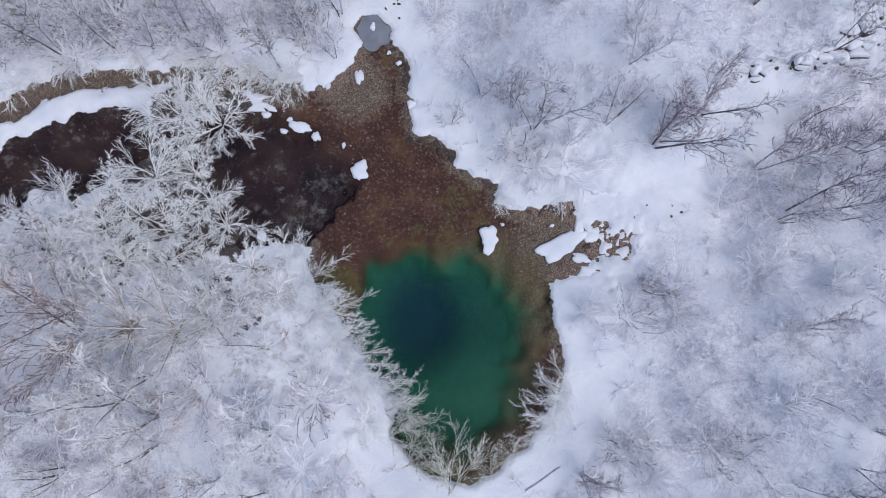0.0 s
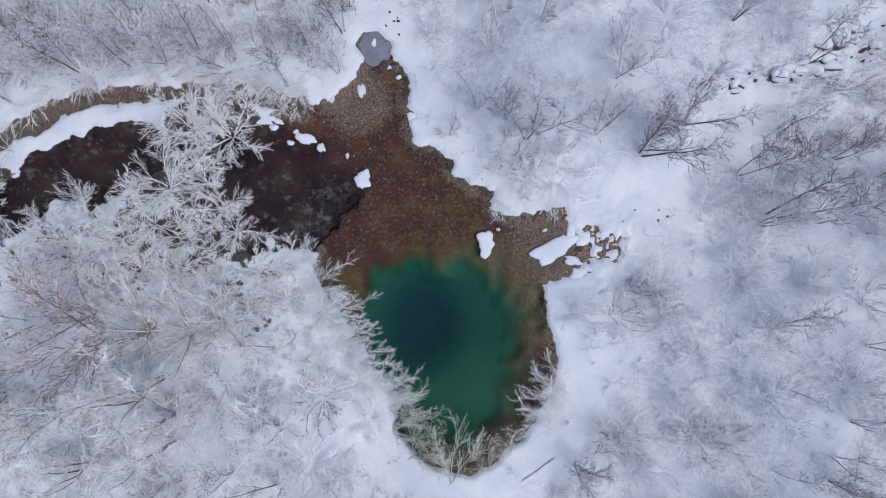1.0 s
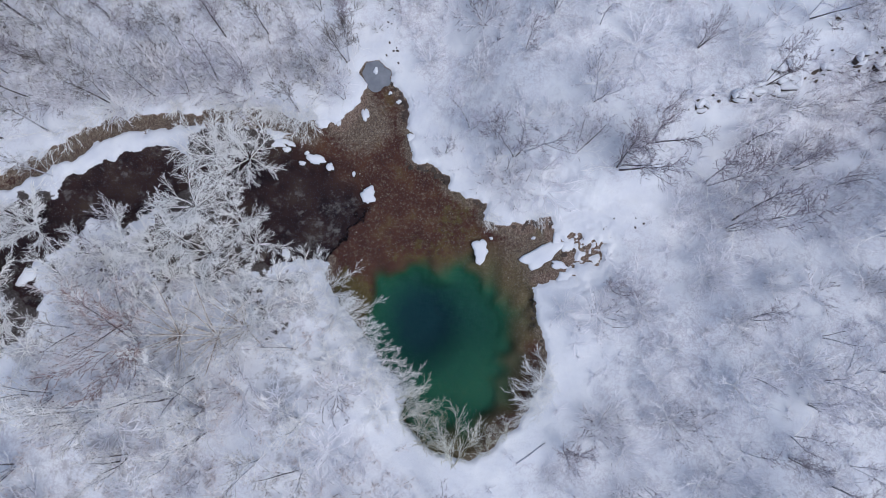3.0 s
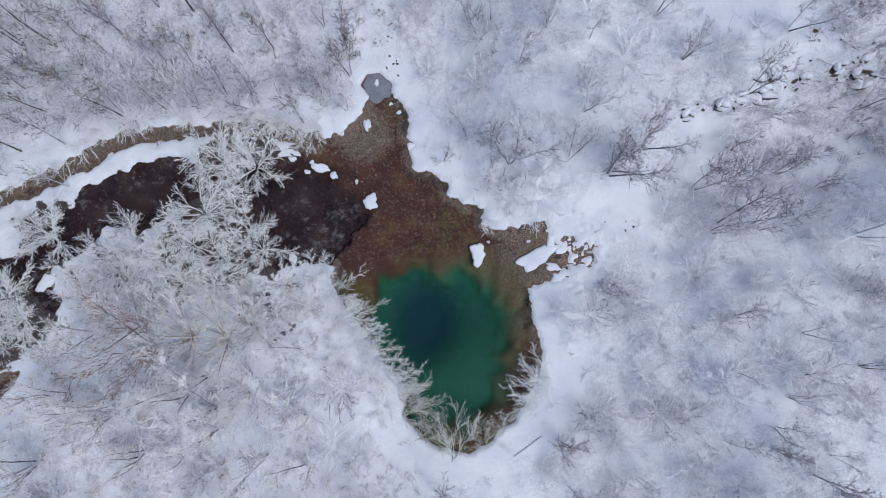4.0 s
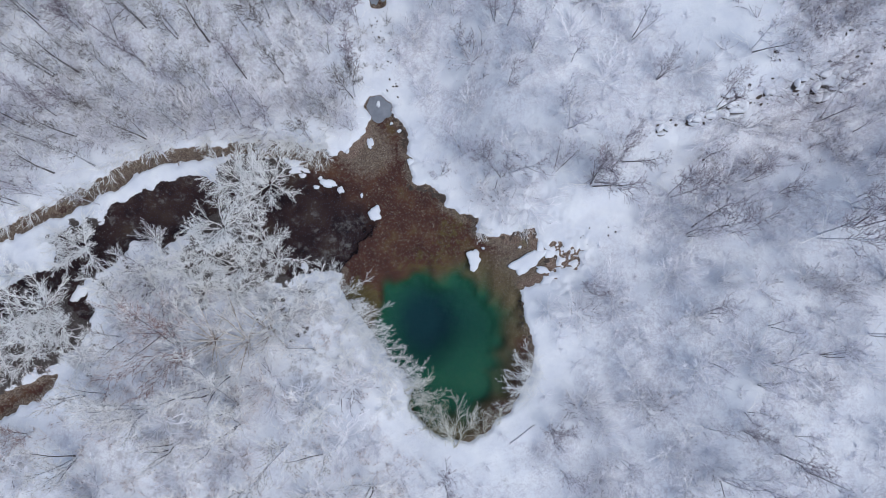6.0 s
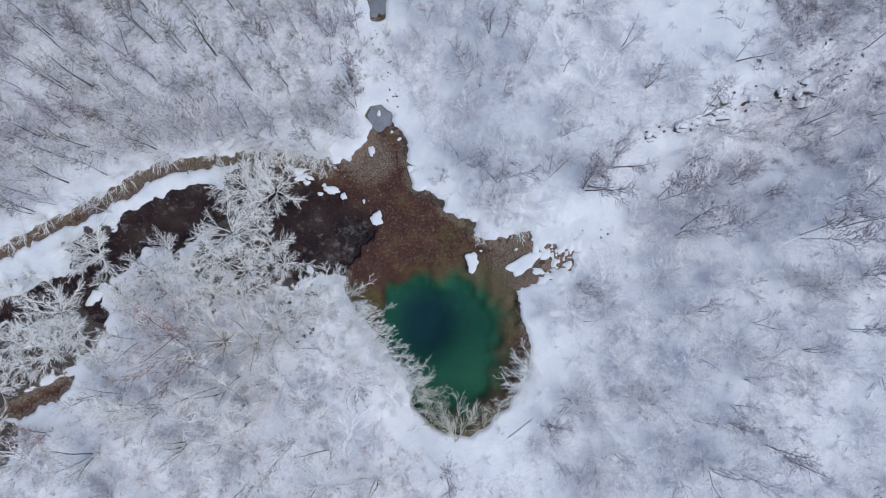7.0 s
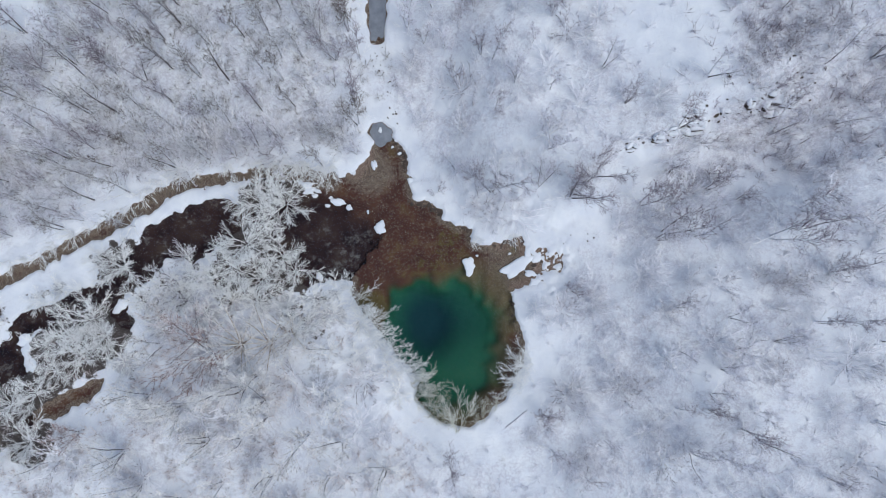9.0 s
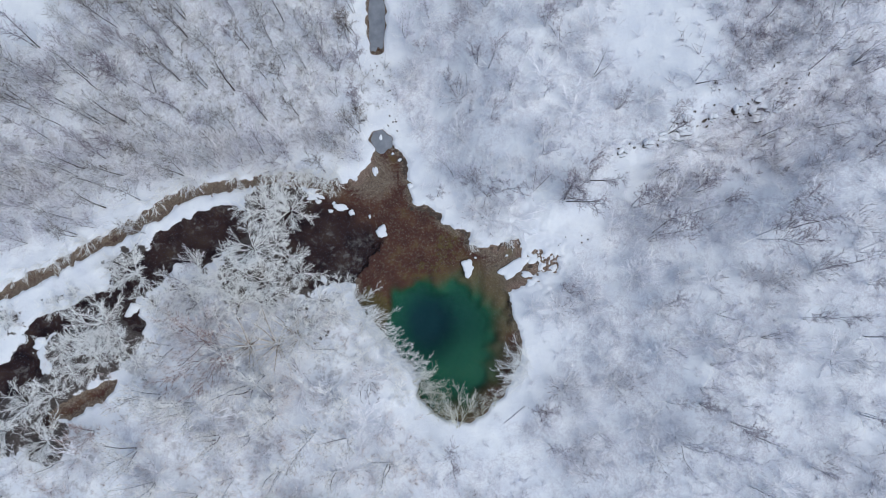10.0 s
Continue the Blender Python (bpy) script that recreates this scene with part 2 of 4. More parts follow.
WEST_SHORE = [(10.6, -0.3), (11.2, -2.3), (10.5, -5.1), (9.1, -8.2), (8.0, -9.9), (6.4, -10.6), (5.0, -12.3), (3.0, -13.1), (1.1, -12.7), (-1.0, -12.1),
              (-2.9, -10.3), (-3.7, -8.4), (-3.2, -6.5), (-5.0, -4.2), (-6.8, -2.0), (-8.5, 1.2), (-10.5, 3.7), (-11.5, 5.7), (-11.2, 7.2), (-13.8, 7.8),
              (-17.0, 7.3), (-19.0, 7.9), (-20.4, 9.9), (-21.2, 12.7), (-22.4, 15.8), (-21.4, 18.2), (-17.4, 19.5), (-15.4, 21.1), (-12.9, 20.7), (-11.6, 21.6),
              (-9.3, 22.2), (-7.3, 24.6), (-6.6, 26.2)]
DARK_POOL = [(-26.6, 19.9), (-29.8, 19.7), (-32.4, 19.4), (-35.0, 18.1), (-37.0, 17.3), (-38.2, 16.9), (-39.0, 16.1), (-39.5, 14.9), (-41.7, 13.9), (-43.3, 12.1),
             (-44.9, 10.3), (-44.3, 7.1), (-43.1, 5.8), (-42.1, 3.8), (-41.0, 3.3), (-40.3, 4.4), (-41.2, 6.4), (-41.6, 8.0), (-39.8, 9.4), (-38.2, 9.7),
             (-36.9, 11.2), (-36.2, 12.2), (-34.6, 12.2), (-32.3, 11.8), (-30.2, 12.6), (-27.0, 14.0), (-25.4, 16.0), (-22.2, 15.5), (-19.2, 14.2), (-16.9, 14.8),
             (-17.0, 16.3), (-20.6, 16.9), (-22.9, 17.4), (-25.3, 18.0)]
SIDE_POOL = [(-44.9, 10.3), (-46.8, 9.1), (-49.3, 8.4), (-51.4, 7.8), (-53.3, 7.4), (-55.4, 7.0), (-57.2, 4.8), (-58.0, 3.2), (-58.7, 1.1), (-62.0, 0.3),
             (-63.6, -3.0), (-61.3, -4.8), (-58.2, -3.5), (-55.9, -2.6), (-54.3, -1.2), (-55.0, 0.7), (-55.8, 2.0), (-53.8, 3.7), (-51.8, 4.7), (-49.5, 5.0),
             (-47.9, 6.3), (-45.9, 7.2), (-44.3, 7.1), (-43.5, 9.0)]
BROOK = [(-10.8, 21.2, 1.0), (-13.9, 21.6, 0.95), (-17.0, 22.4, 0.95), (-20.1, 22.9, 0.8), (-24.3, 23.0, 0.75), (-29.0, 22.8, 0.8), (-33.6, 22.2, 1.0), (-36.4, 20.9, 1.1),
         (-39.0, 19.6, 1.0), (-42.0, 17.9, 0.95), (-45.9, 16.2, 0.9), (-49.6, 15.0, 0.9), (-52.5, 13.3, 0.8), (-56.6, 11.9, 0.8), (-60.0, 10.3, 0.75), (-72, 6, 0.8)]
SOUTH_ARM = [(-44.6, -2.9, 0.5), (-47.5, -4.6, 1.2), (-50.6, -5.9, 1.1), (-52.9, -6.8, 0.9), (-55, -8.5, 0.7)]
NORTH_CHANNEL = [(-4.4, 50.2, 1.1), (-4.9, 47.0, 1.45), (-5.1, 43.4, 1.45), (-5.1, 41.0, 1.1)]


def outline(x, y, pts):
    """Signed distance to a closed outline, minus inside."""
    best, inside = np.full(x.shape, 1e9), np.zeros(x.shape, bool)
    for (ax, ay), (bx, by) in zip(pts, pts[1:] + pts[:1]):
        ex, ey = bx - ax, by - ay
        u = np.clip(((x - ax) * ex + (y - ay) * ey) / (ex * ex + ey * ey), 0, 1)
        best = np.minimum(best, (x - ax - u * ex) ** 2 + (y - ay - u * ey) ** 2)
        if ey:
            inside ^= ((ay > y) != (by > y)) & (x < ex * (y - ay) / ey + ax)
    return np.sqrt(best) * np.where(inside, -1, 1)


def chain(x, y, pts):
    best = np.full(x.shape, 1e9)
    for (ax, ay, ar), (bx, by, br) in zip(pts, pts[1:]):
        ex, ey = bx - ax, by - ay
        u = np.clip(((x - ax) * ex + (y - ay) * ey) / (ex * ex + ey * ey), 0, 1)
        best = np.minimum(best, np.hypot(x - ax - u * ex, y - ay - u * ey) - (ar + u * (br - ar)))
    return best


def land_of(x, y):
    """Metres from the water's edge, plus on land."""
    x, y = np.asarray(x, float), np.asarray(y, float)
    s = outline(x, y, EAST_SHORE + WEST_SHORE)
    for other in (outline(x, y, DARK_POOL), chain(x, y, BROOK), outline(x, y, SIDE_POOL), chain(x, y, SOUTH_ARM), chain(x, y, NORTH_CHANNEL)):
        s = np.minimum(s, other)
    s = s + (0.55 + 0.3 * smooth(-x, 14, 18)) * (lattice(x, y, 1.1, 3) - 0.5) + 0.35 * (lattice(x, y, 0.45, 4) - 0.5) + 0.2 * (lattice(x, y, 0.22, 5) - 0.5)
    near = smooth(4.9 - np.hypot(x - 14.6, (y - 7.8) * 1.1), 0, 2.2)
    gaps = np.abs(lattice(x, y, 1.2, 61) + 0.3 * lattice(x, y, 0.45, 62) - 0.64) * 4.2 + 0.9 * (1 - near) - 0.24
    s = np.where(near > 0, np.minimum(s, gaps), s)
    return s


def pool_of(x, y):
    """0 at the rim of the deep spring, 1 at its middle."""
    u, v = (x - 1.3) / 12.2, (y + 2.6) / 12.2
    return 1 - 0.028 * x - np.sqrt(u * u + v * v - 0.5 * u * v) + 0.24 * (lattice(x, y, 3.0, 8) - 0.5) + 0.16 * (lattice(x, y, 1.2, 9) - 0.5) - 0.5 * (1 - smooth(np.hypot((x + 9.4) / 4.2, (y - 3.4) / 4.8), 0.25, 1.0))


def peat_of(x, y):
    """1 over the black mud of the western pools."""
    f = -(x + 9.2) * 0.81 + (y - 10.2) * 0.58
    f = np.minimum(f, 14.4 - (x + 6.8) * 0.63 - y)
    f = np.where(x < -18.5, np.where(y > 20.6, -1, np.minimum(2.0, -18.5 - x + f)), f)
    return smooth(f + 1.6 * (lattice(x, y, 1.2, 41) - 0.5) + 0.8 * (lattice(x, y, 0.45, 43) - 0.5), -0.4 - 2.5 * smooth(y, 12, 17), 0.5 + 2.0 * smooth(y, 12, 17)) * np.where((x > -54) & (y < -0.3), 0.0, 1.0) * smooth(chain(x, y, BROOK), 0.2, 1.0)


def veil_of(x, y):
    """Pale silt drifting along the eastern edge of the black mud."""
    f = -(x + 9.2) * 0.81 + (y - 10.2) * 0.58 + 1.4 * (lattice(x, y, 1.6, 42) - 0.5)
    return smooth(f, 0.2, 0.9) * (1 - smooth(f, 2.0, 5.0)) * smooth(15.0 - y, 0, 4) * smooth(x, -20, -13)


def weed_of(x, y):
    """Olive weed: on the eastern shelf, before the drop and along the western rim of the deep spring."""
    shelf = 0.42 * (1 - smooth(np.hypot((x - 2.6) / 4.2, (y - 11.2) / 5.5), 0.2, 1.0))
    brow = 0.4 * (1 - smooth(np.hypot((x - 0.0) / 9.0, (y - 8.2) / 3.0), 0.2, 1.0))
    west = 1 - smooth(np.hypot((x + 9.0) / 3.6, (y - 3.4) / 4.6), 0.2, 1.0)
    return np.maximum(np.maximum(shelf, brow), west)


CLEAR = [(34.5, 36, 7), (-54, 50, 6), (3.4, 30.6, 1.8), (15.8, 10, 3.5), (22, 13, 2.5), (28, 18, 2.5), (-7.7, -7.4, 1.5), (-17.6, -3.1, 2.5), (14, -1.7, 1.8),
         (13.4, 4.6, 2.6), (13.0, 0.4, 2.6), (13.2, -4, 2.6), (12.5, -8, 2.4), (10.5, -11.5, 2.0), (33, -8.2, 2.0)]


# white willows on the islets and along the western shore
ISLETS_WILLOWS = [(-22.7, 18.9, 0.75), (-19.3, 18.6, 0.8), (-21.2, 20, 0.6), (-20, 11.5, 0.95), (-21.6, 14, 0.7), (-24.8, 13.5, 0.85), (-26.1, 10.1, 0.9), (-23, 8.6, 0.8), (-18.6, 9.2, 0.7), (-41.4, 11.8, 0.85), (-46, 5.1, 0.95), (-48.6, 3, 0.75), (-46.6, 0.8, 0.85), (-56.4, -4.9, 0.9), (-50.5, -1.1, 0.7), (-44, 2.8, 0.8), (-53.2, -3.8, 0.7), (-59.5, -8, 0.9), (-54, -10, 0.75), (-51.4, 2, 0.6)]
SHORE_WILLOWS = [(-43.6, 13.2, 0.6), (-52.5, 8, 0.6), (-49.6, 9.2, 0.5), (-58.8, 6.8, 0.6), (-35.5, 8.8, 0.7), (-31.7, 9.8, 0.7), (-29, 8.8, 0.75), (-33, 6.6, 0.7), (-38.5, 6.8, 0.7), (-12.9, 6.3, 0.6), (-16.1, 5.4, 0.7), (-19.9, 4.9, 0.75), (-23.5, 5.4, 0.7), (-27, 6, 0.7), (-10, 2.1, 0.6), (-8.1, -0.7, 0.6), (-7, -4.4, 0.55), (-6.1, -7.8, 0.5), (-13.7, 3, 0.65), (-10.8, -2.6, 0.55), (-17.2, 2, 0.7), (-41.5, -0.8, 0.7), (-37, 3.6, 0.7), (-30.4, 4, 0.7)]
WILLOWS = ISLETS_WILLOWS + SHORE_WILLOWS


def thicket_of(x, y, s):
    """How far duff, dead stalks and painted-in shade darken the ground under the willows."""
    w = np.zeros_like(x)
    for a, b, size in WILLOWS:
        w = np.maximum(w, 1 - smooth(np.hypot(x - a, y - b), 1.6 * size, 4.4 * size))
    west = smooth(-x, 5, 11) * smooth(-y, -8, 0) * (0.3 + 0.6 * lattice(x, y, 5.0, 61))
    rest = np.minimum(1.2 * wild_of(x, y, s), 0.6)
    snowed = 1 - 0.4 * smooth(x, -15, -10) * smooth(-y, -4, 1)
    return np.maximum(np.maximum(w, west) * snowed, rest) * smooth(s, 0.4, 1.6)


def under_of(x, y):
    """1 under the willows, where the ground is darkest."""
    w = np.zeros_like(x)
    for strength, group in ((0.88, ISLETS_WILLOWS), (0.38, SHORE_WILLOWS)):
        for a, b, size in group:
            if a > -14:
                continue
            w = np.maximum(w, strength * (1 - smooth(np.hypot(x - a, y - b), 3.0 * size, 5.6 * size)))
    return w


def wild_of(x, y, s):
    """How much dead grass and brush pokes through the snow."""
    region = 0.65 + 0.45 * smooth(x, 26, 42) * smooth(y, 10, 20) + 0.55 * smooth(y, 20, 27) * smooth(-x, 2, 10) - 0.2 * smooth(-y, -4, 4) * smooth(-x, 2, 8)
    w = region * smooth(s, 1.5, 5.0) * (0.25 + 0.75 * lattice(x, y, 6.0, 51)) * (0.6 + 0.4 * lattice(x, y, 2.0, 52))
    for a, b, r in CLEAR:
        w = w * smooth(np.hypot(x - a, y - b), r * 0.7, r * 1.5)
    return w


def rise_of(x, y):
    """How high the land climbs away from the water."""
    gully = (y - 7.0) - (x - 12) * 0.42 + 3.0 * (lattice(x, y, 7.0, 31) - 0.5) + 1.6 * (lattice(x, y, 2.6, 32) - 0.5)
    north_east = 6.5 * smooth(gully, 1.5, 9.0) * smooth(x, -2, 14)
    south_east = 4.5 * smooth(x, 12, 34) * smooth(-gully, 0, 14)
    south_west = 1.3 * smooth(-x, 2, 18) * smooth(-y, -4, 8)
    north = 3.5 * smooth(y, 24, 44)
    east = 3.0 * smooth(x, 24, 60)
    return np.maximum(north_east, north) + south_east + south_west + east


def height_of(x, y, s=None):
    x, y = np.asarray(x, float), np.asarray(y, float)
    s = land_of(x, y) if s is None else s
    bank = 0.05 + 0.42 * (1 - np.exp(-np.maximum(s, 0) / 0.22))
    bumps = 0.35 * (lattice(x, y, 3.7, 11) - 0.5) + 0.22 * (lattice(x, y, 1.3, 12) - 0.5) + 0.5 * (lattice(x, y, 9.0, 13) - 0.5)
    far = np.maximum(np.hypot(x, y) - 110, 0)
    up = bank + smooth(s, 0.3, 3) * bumps + rise_of(x, y) * smooth(s, 0.6, 11) + far * 0.03
    for a, b, ra, rb in ((34.7, 23.5, 2.1, 1.7), (46.6, 25.6, 2.0, 1.6), (49.4, 26.4, 1.7, 1.4)):
        up = up - 0.3 * smooth(1.1 - np.hypot((x - a) / ra, (y - b) / rb), 0, 0.35)
    d = np.maximum(-s, 0)
    pool = np.clip(pool_of(x, y), 0, 1)
    beach = 0.27 * smooth(8.0 - np.hypot(x - 12.0, (y - 8.0) * 0.9), 1.5, 5)
    brook = 0.65 * smooth(y + 0.42 * np.maximum(-35 - x, 0), 20.2, 21.6) * smooth(-x, 11, 15)
    down = -0.02 - (0.33 - 0.33 * brook) * smooth(d, 0.05, 1.5) + beach - 4.6 * (0.4 * smooth(pool, -0.04, 0.42) + 0.6 * smooth(1 - np.hypot((x + 1.0) / 9.8, (y - 1.0) / 8.6) + 0.2 * (lattice(x, y, 4.0, 15) - 0.5), 0.12, 0.95) * smooth(pool, 0, 0.3)) - 0.3 * peat_of(x, y) * smooth(d, 0.2, 2) + 0.3 * smooth(4.6 - np.hypot(x + 7.4, (y - 22.0) * 1.1), 0, 3.0) + 0.08 * (lattice(x, y, 0.8, 14) - 0.5)
    return np.where(s > 0, up, np.minimum(down, 0.05))


# ======== ground: one sheet, finest round the water ========
def spread(fine_lo, fine_hi, fine, coarse_lo, coarse_hi, coarse, far):
    mid = list(np.arange(fine_lo, fine_hi, fine))
    left, right = list(np.arange(coarse_lo, fine_lo - coarse / 2, coarse)), list(np.arange(fine_hi, coarse_hi, coarse))
    out_l, out_r, step = [], [], coarse * 1.5
    a, b = coarse_lo, coarse_hi
    while max(-a, b) < far:
        a, b, step = a - step, b + step, step * 1.45
        out_l.append(a)
        out_r.append(b)
    return np.array(out_l[::-1] + left + mid + right + out_r)


def build_ground():
    xs, ys = spread(-61, 18.6, 0.2, -74, 78, 0.65, 2500), spread(-14, 30, 0.2, -40, 66, 0.65, 2500)
    gx, gy = np.meshgrid(xs, ys)
    s = land_of(gx, gy)
    z = height_of(gx, gy, s)
    w, h = len(xs), len(ys)
    co = np.stack([gx, gy, z], 2).reshape(-1, 3)
    k = (np.arange(h - 1)[:, None] * w + np.arange(w - 1)[None]).ravel()
    quads = np.stack([k, k + 1, k + w + 1, k + w], 1)
    me = bpy.data.meshes.new("ground")
    me.vertices.add(len(co))
    me.vertices.foreach_set("co", co.ravel())
    me.loops.add(quads.size)
    me.loops.foreach_set("vertex_index", quads.ravel())
    me.polygons.add(len(quads))
    me.polygons.foreach_set("loop_start", np.arange(0, quads.size, 4))
    me.polygons.foreach_set("use_smooth", np.ones(len(quads), bool))
    me.update(calc_edges=True)
    me.attributes.new("land", "FLOAT", "POINT").data.foreach_set("value", np.clip(s, -5, 5).ravel())
    me.attributes.new("peat", "FLOAT", "POINT").data.foreach_set("value", peat_of(gx, gy).ravel())
    me.attributes.new("basin", "FLOAT", "POINT").data.foreach_set("value", (smooth(pool_of(gx, gy), -0.12, 0.1) * smooth(8.5 - gy + 0.5 * gx, 0, 4)).ravel())
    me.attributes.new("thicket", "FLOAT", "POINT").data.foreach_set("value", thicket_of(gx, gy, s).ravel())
    me.attributes.new("under", "FLOAT", "POINT").data.foreach_set("value", under_of(gx, gy).ravel())
    me.attributes.new("veil", "FLOAT", "POINT").data.foreach_set("value", veil_of(gx, gy).ravel())
    me.attributes.new("weed", "FLOAT", "POINT").data.foreach_set("value", weed_of(gx, gy).ravel())
    me.attributes.new("wild", "FLOAT", "POINT").data.foreach_set("value", wild_of(gx, gy, s).ravel())
    me.materials.append(GROUND)
    tagged(new("ground", me), "snow-covered ground with brown gravel bed under the spring", "ground", kind="structure")


build_ground()

water = part("water", mesh_of("water", [(-72, -16, 0), (17, -16, 0), (17, 56, 0), (-72, 56, 0)], [(0, 1, 2, 3)], WATER))
tagged(water, "clear shallow spring water turning green where deep", "water", kind="structure")


# ======== snow caps in the water ========
def blob(seed, rx, ry, high, lift=0.0, rings=6, around=36, rough=0.34):
    """A low rounded lump with an uneven outline."""
    rng = random.Random(seed)
    waves = (2, 3, 4, 5, 7, 9, 12)
    ph = [(rng.uniform(0, 6.28), rng.uniform(0.4, 1.0) / k ** 0.75) for k in waves]
    verts, faces = [], []
    for i in range(rings):
        u = i / (rings - 1)
        rad, z = (math.cos(u * 1.45) ** 0.6 * (1.0 if i else 0.93), lift + high * math.sin(u * 1.45))
        for j in range(around):
            a = 6.28319 * j / around
            wob = 1 + rough * sum(w * math.sin(k * a + p) for k, (p, w) in zip(waves, ph)) * (0.6 + 0.4 * (1 - u))
            verts.append((rx * rad * wob * math.cos(a), ry * rad * wob * math.sin(a), z + 0.05 * high * math.sin(3 * a + 5 * u)))
    verts.append((0, 0, lift + high * 1.02))
    for i in range(rings - 1):
        for j in range(around):
            k, q = i * around + j, i * around + (j + 1) % around
            faces.append((k, q, q + around, k + around))
    top = (rings - 1) * around
    faces += [(top + j, top + (j + 1) % around, len(verts) - 1) for j in range(around)]
    return verts, faces


def snow_capped_stone(x, y, rx, ry, turn, seed, high=0.3):
    base = height_of(np.array([x]), np.array([y]))[0]
    thing = new("snow_capped_stone")
    thing.matrix_world = pose(x, y, base, 0, 0, turn)
    part("stone", mesh_of("stone", *blob(seed, rx * 0.92, ry * 0.92, 0.1 - base, -0.12), STONE, True), STONE, thing, "dark wet stone base")
    part("snow_cap", mesh_of("snow_cap", *blob(seed, rx, ry, high, 0.03 - base), SNOW, True), SNOW, thing)
    tagged(thing, "dark stone under a thick white snow cap in shallow water", "snowy stone", "snow caps in the spring")


CAPS = [(-6.8, 14.2, 0.72, 1.0, 10), (4.7, 8.0, 0.8, 1.3, -8), (-7.0, 22.9, 0.4, 0.72, 10), (-5.8, 27.7, 0.25, 0.42, 5), (-3.4, 24.2, 0.3, 0.22, 0), (-3.9, 26.6, 0.35, 0.3, 0), (-16.3, 20.2, 1.3, 0.5, -12), (-15.3, 19.3, 0.4, 0.35, 0),
        (-12.3, 18.2, 0.95, 0.6, -22), (-10.8, 17.3, 0.38, 0.5, 0), (-13.7, 17.8, 0.4, 0.25, -30), (-8.3, 16.5, 0.2, 0.28, 0), (-15.4, 8.3, 0.45, 0.5, 0), (-9.8, 22.0, 0.25, 0.3, 0), (-13.2, 18.9, 0.28, 0.2, 30), (-13.0, 18.4, 0.2, 0.16, 0), (-11.5, 22.3, 0.9, 0.75, 40), (-14.9, 19.9, 0.5, 0.3, -20), (-2.2, 20.3, 0.5, 0.42, 0), (-1.9, 18.9, 0.35, 0.3, 0), (5.9, 9.3, 0.2, 0.16, 0),
        (-4.3, 25.2, 0.2, 0.2, 0), (11.1, 7.4, 2.35, 1.0, 36), (13.3, 4.9, 0.85, 0.75, 0), (12.8, 6.3, 0.85, 0.45, -25), (13.9, 8.3, 0.9, 0.55, 25), (12.7, 9.1, 0.45, 0.85, -15), (10.3, 9.2, 0.22, 0.18, 0)]
WEST_CAPS = [(-54.8, 3.2, 1.0, 0.8, 20), (-57.6, 4.2, 1.3, 0.9, -10), (-42.0, 6.6, 1.3, 0.7, 50), (-22.8, 9.3, 1.2, 0.6, 20), (-20.6, 8.6, 0.7, 0.5, 0), (-24.0, 9.8, 0.6, 0.5, 40)]
for k, (x, y, rx, ry, turn) in enumerate(CAPS + WEST_CAPS):
    snow_capped_stone(x, y, rx, ry, turn, 100 + k, 0.22 + 0.12 * min(rx, ry))


# ======== trees and shrubs ========
class Wood:
    """Collects tapering round sticks in one mesh."""

    def __init__(self):
        self.verts, self.faces = [], []

    def stick(self, a, b, ra, rb, sides):
        d = b - a
        side = d.cross(Vector((0.31, 0.17, 0.93)) if abs(d.z) < 0.9 * d.length else Vector((1, 0, 0))).normalized()
        other = d.cross(side).normalized()
        k = len(self.verts)
        ring = [(math.cos(6.28319 * i / sides), math.sin(6.28319 * i / sides)) for i in range(sides)]
        self.verts += [tuple(a + side * (ra * c) + other * (ra * s)) for c, s in ring]
        if rb is None:
            self.verts.append(tuple(b))
            self.faces += [(k + i, k + (i + 1) % sides, k + sides) for i in range(sides)]
        else:
            self.verts += [tuple(b + side * (rb * c) + other * (rb * s)) for c, s in ring]
            self.faces += [(k + i, k + (i + 1) % sides, k + sides + (i + 1) % sides, k + sides + i) for i in range(sides)]

    def tube(self, pts, sides):
        """One unbroken tapering limb through (place, direction, radius), pointed at its end."""
        k = len(self.verts)
        for p, d, r in pts[:-1]:
            side = d.cross(Vector((0.31, 0.17, 0.93)) if abs(d.z) < 0.9 else Vector((1, 0, 0))).normalized()
            other = d.cross(side).normalized()
            self.verts += [tuple(p + side * (r * math.cos(6.28319 * i / sides)) + other * (r * math.sin(6.28319 * i / sides))) for i in range(sides)]
        self.verts.append(tuple(pts[-1][0]))
        for i in range(len(pts) - 2):
            a = k + i * sides
            self.faces += [(a + j, a + (j + 1) % sides, a + sides + (j + 1) % sides, a + sides + j) for j in range(sides)]
        a = k + (len(pts) - 2) * sides
        self.faces += [(a + j, a + (j + 1) % sides, len(self.verts) - 1) for j in range(sides)]


def bent(rng, d, by):
    return (d + Vector((rng.uniform(-1, 1), rng.uniform(-1, 1), rng.uniform(-1, 1))) * by).normalized()


def aside(rng, d, degrees):
    """d turned away by that angle to a random side."""
    s = d.orthogonal().normalized()
    s.rotate(Matrix.Rotation(rng.uniform(0, 6.28), 3, d))
    a = radians(degrees)
    return (d * math.cos(a) + s * math.sin(a)).normalized()


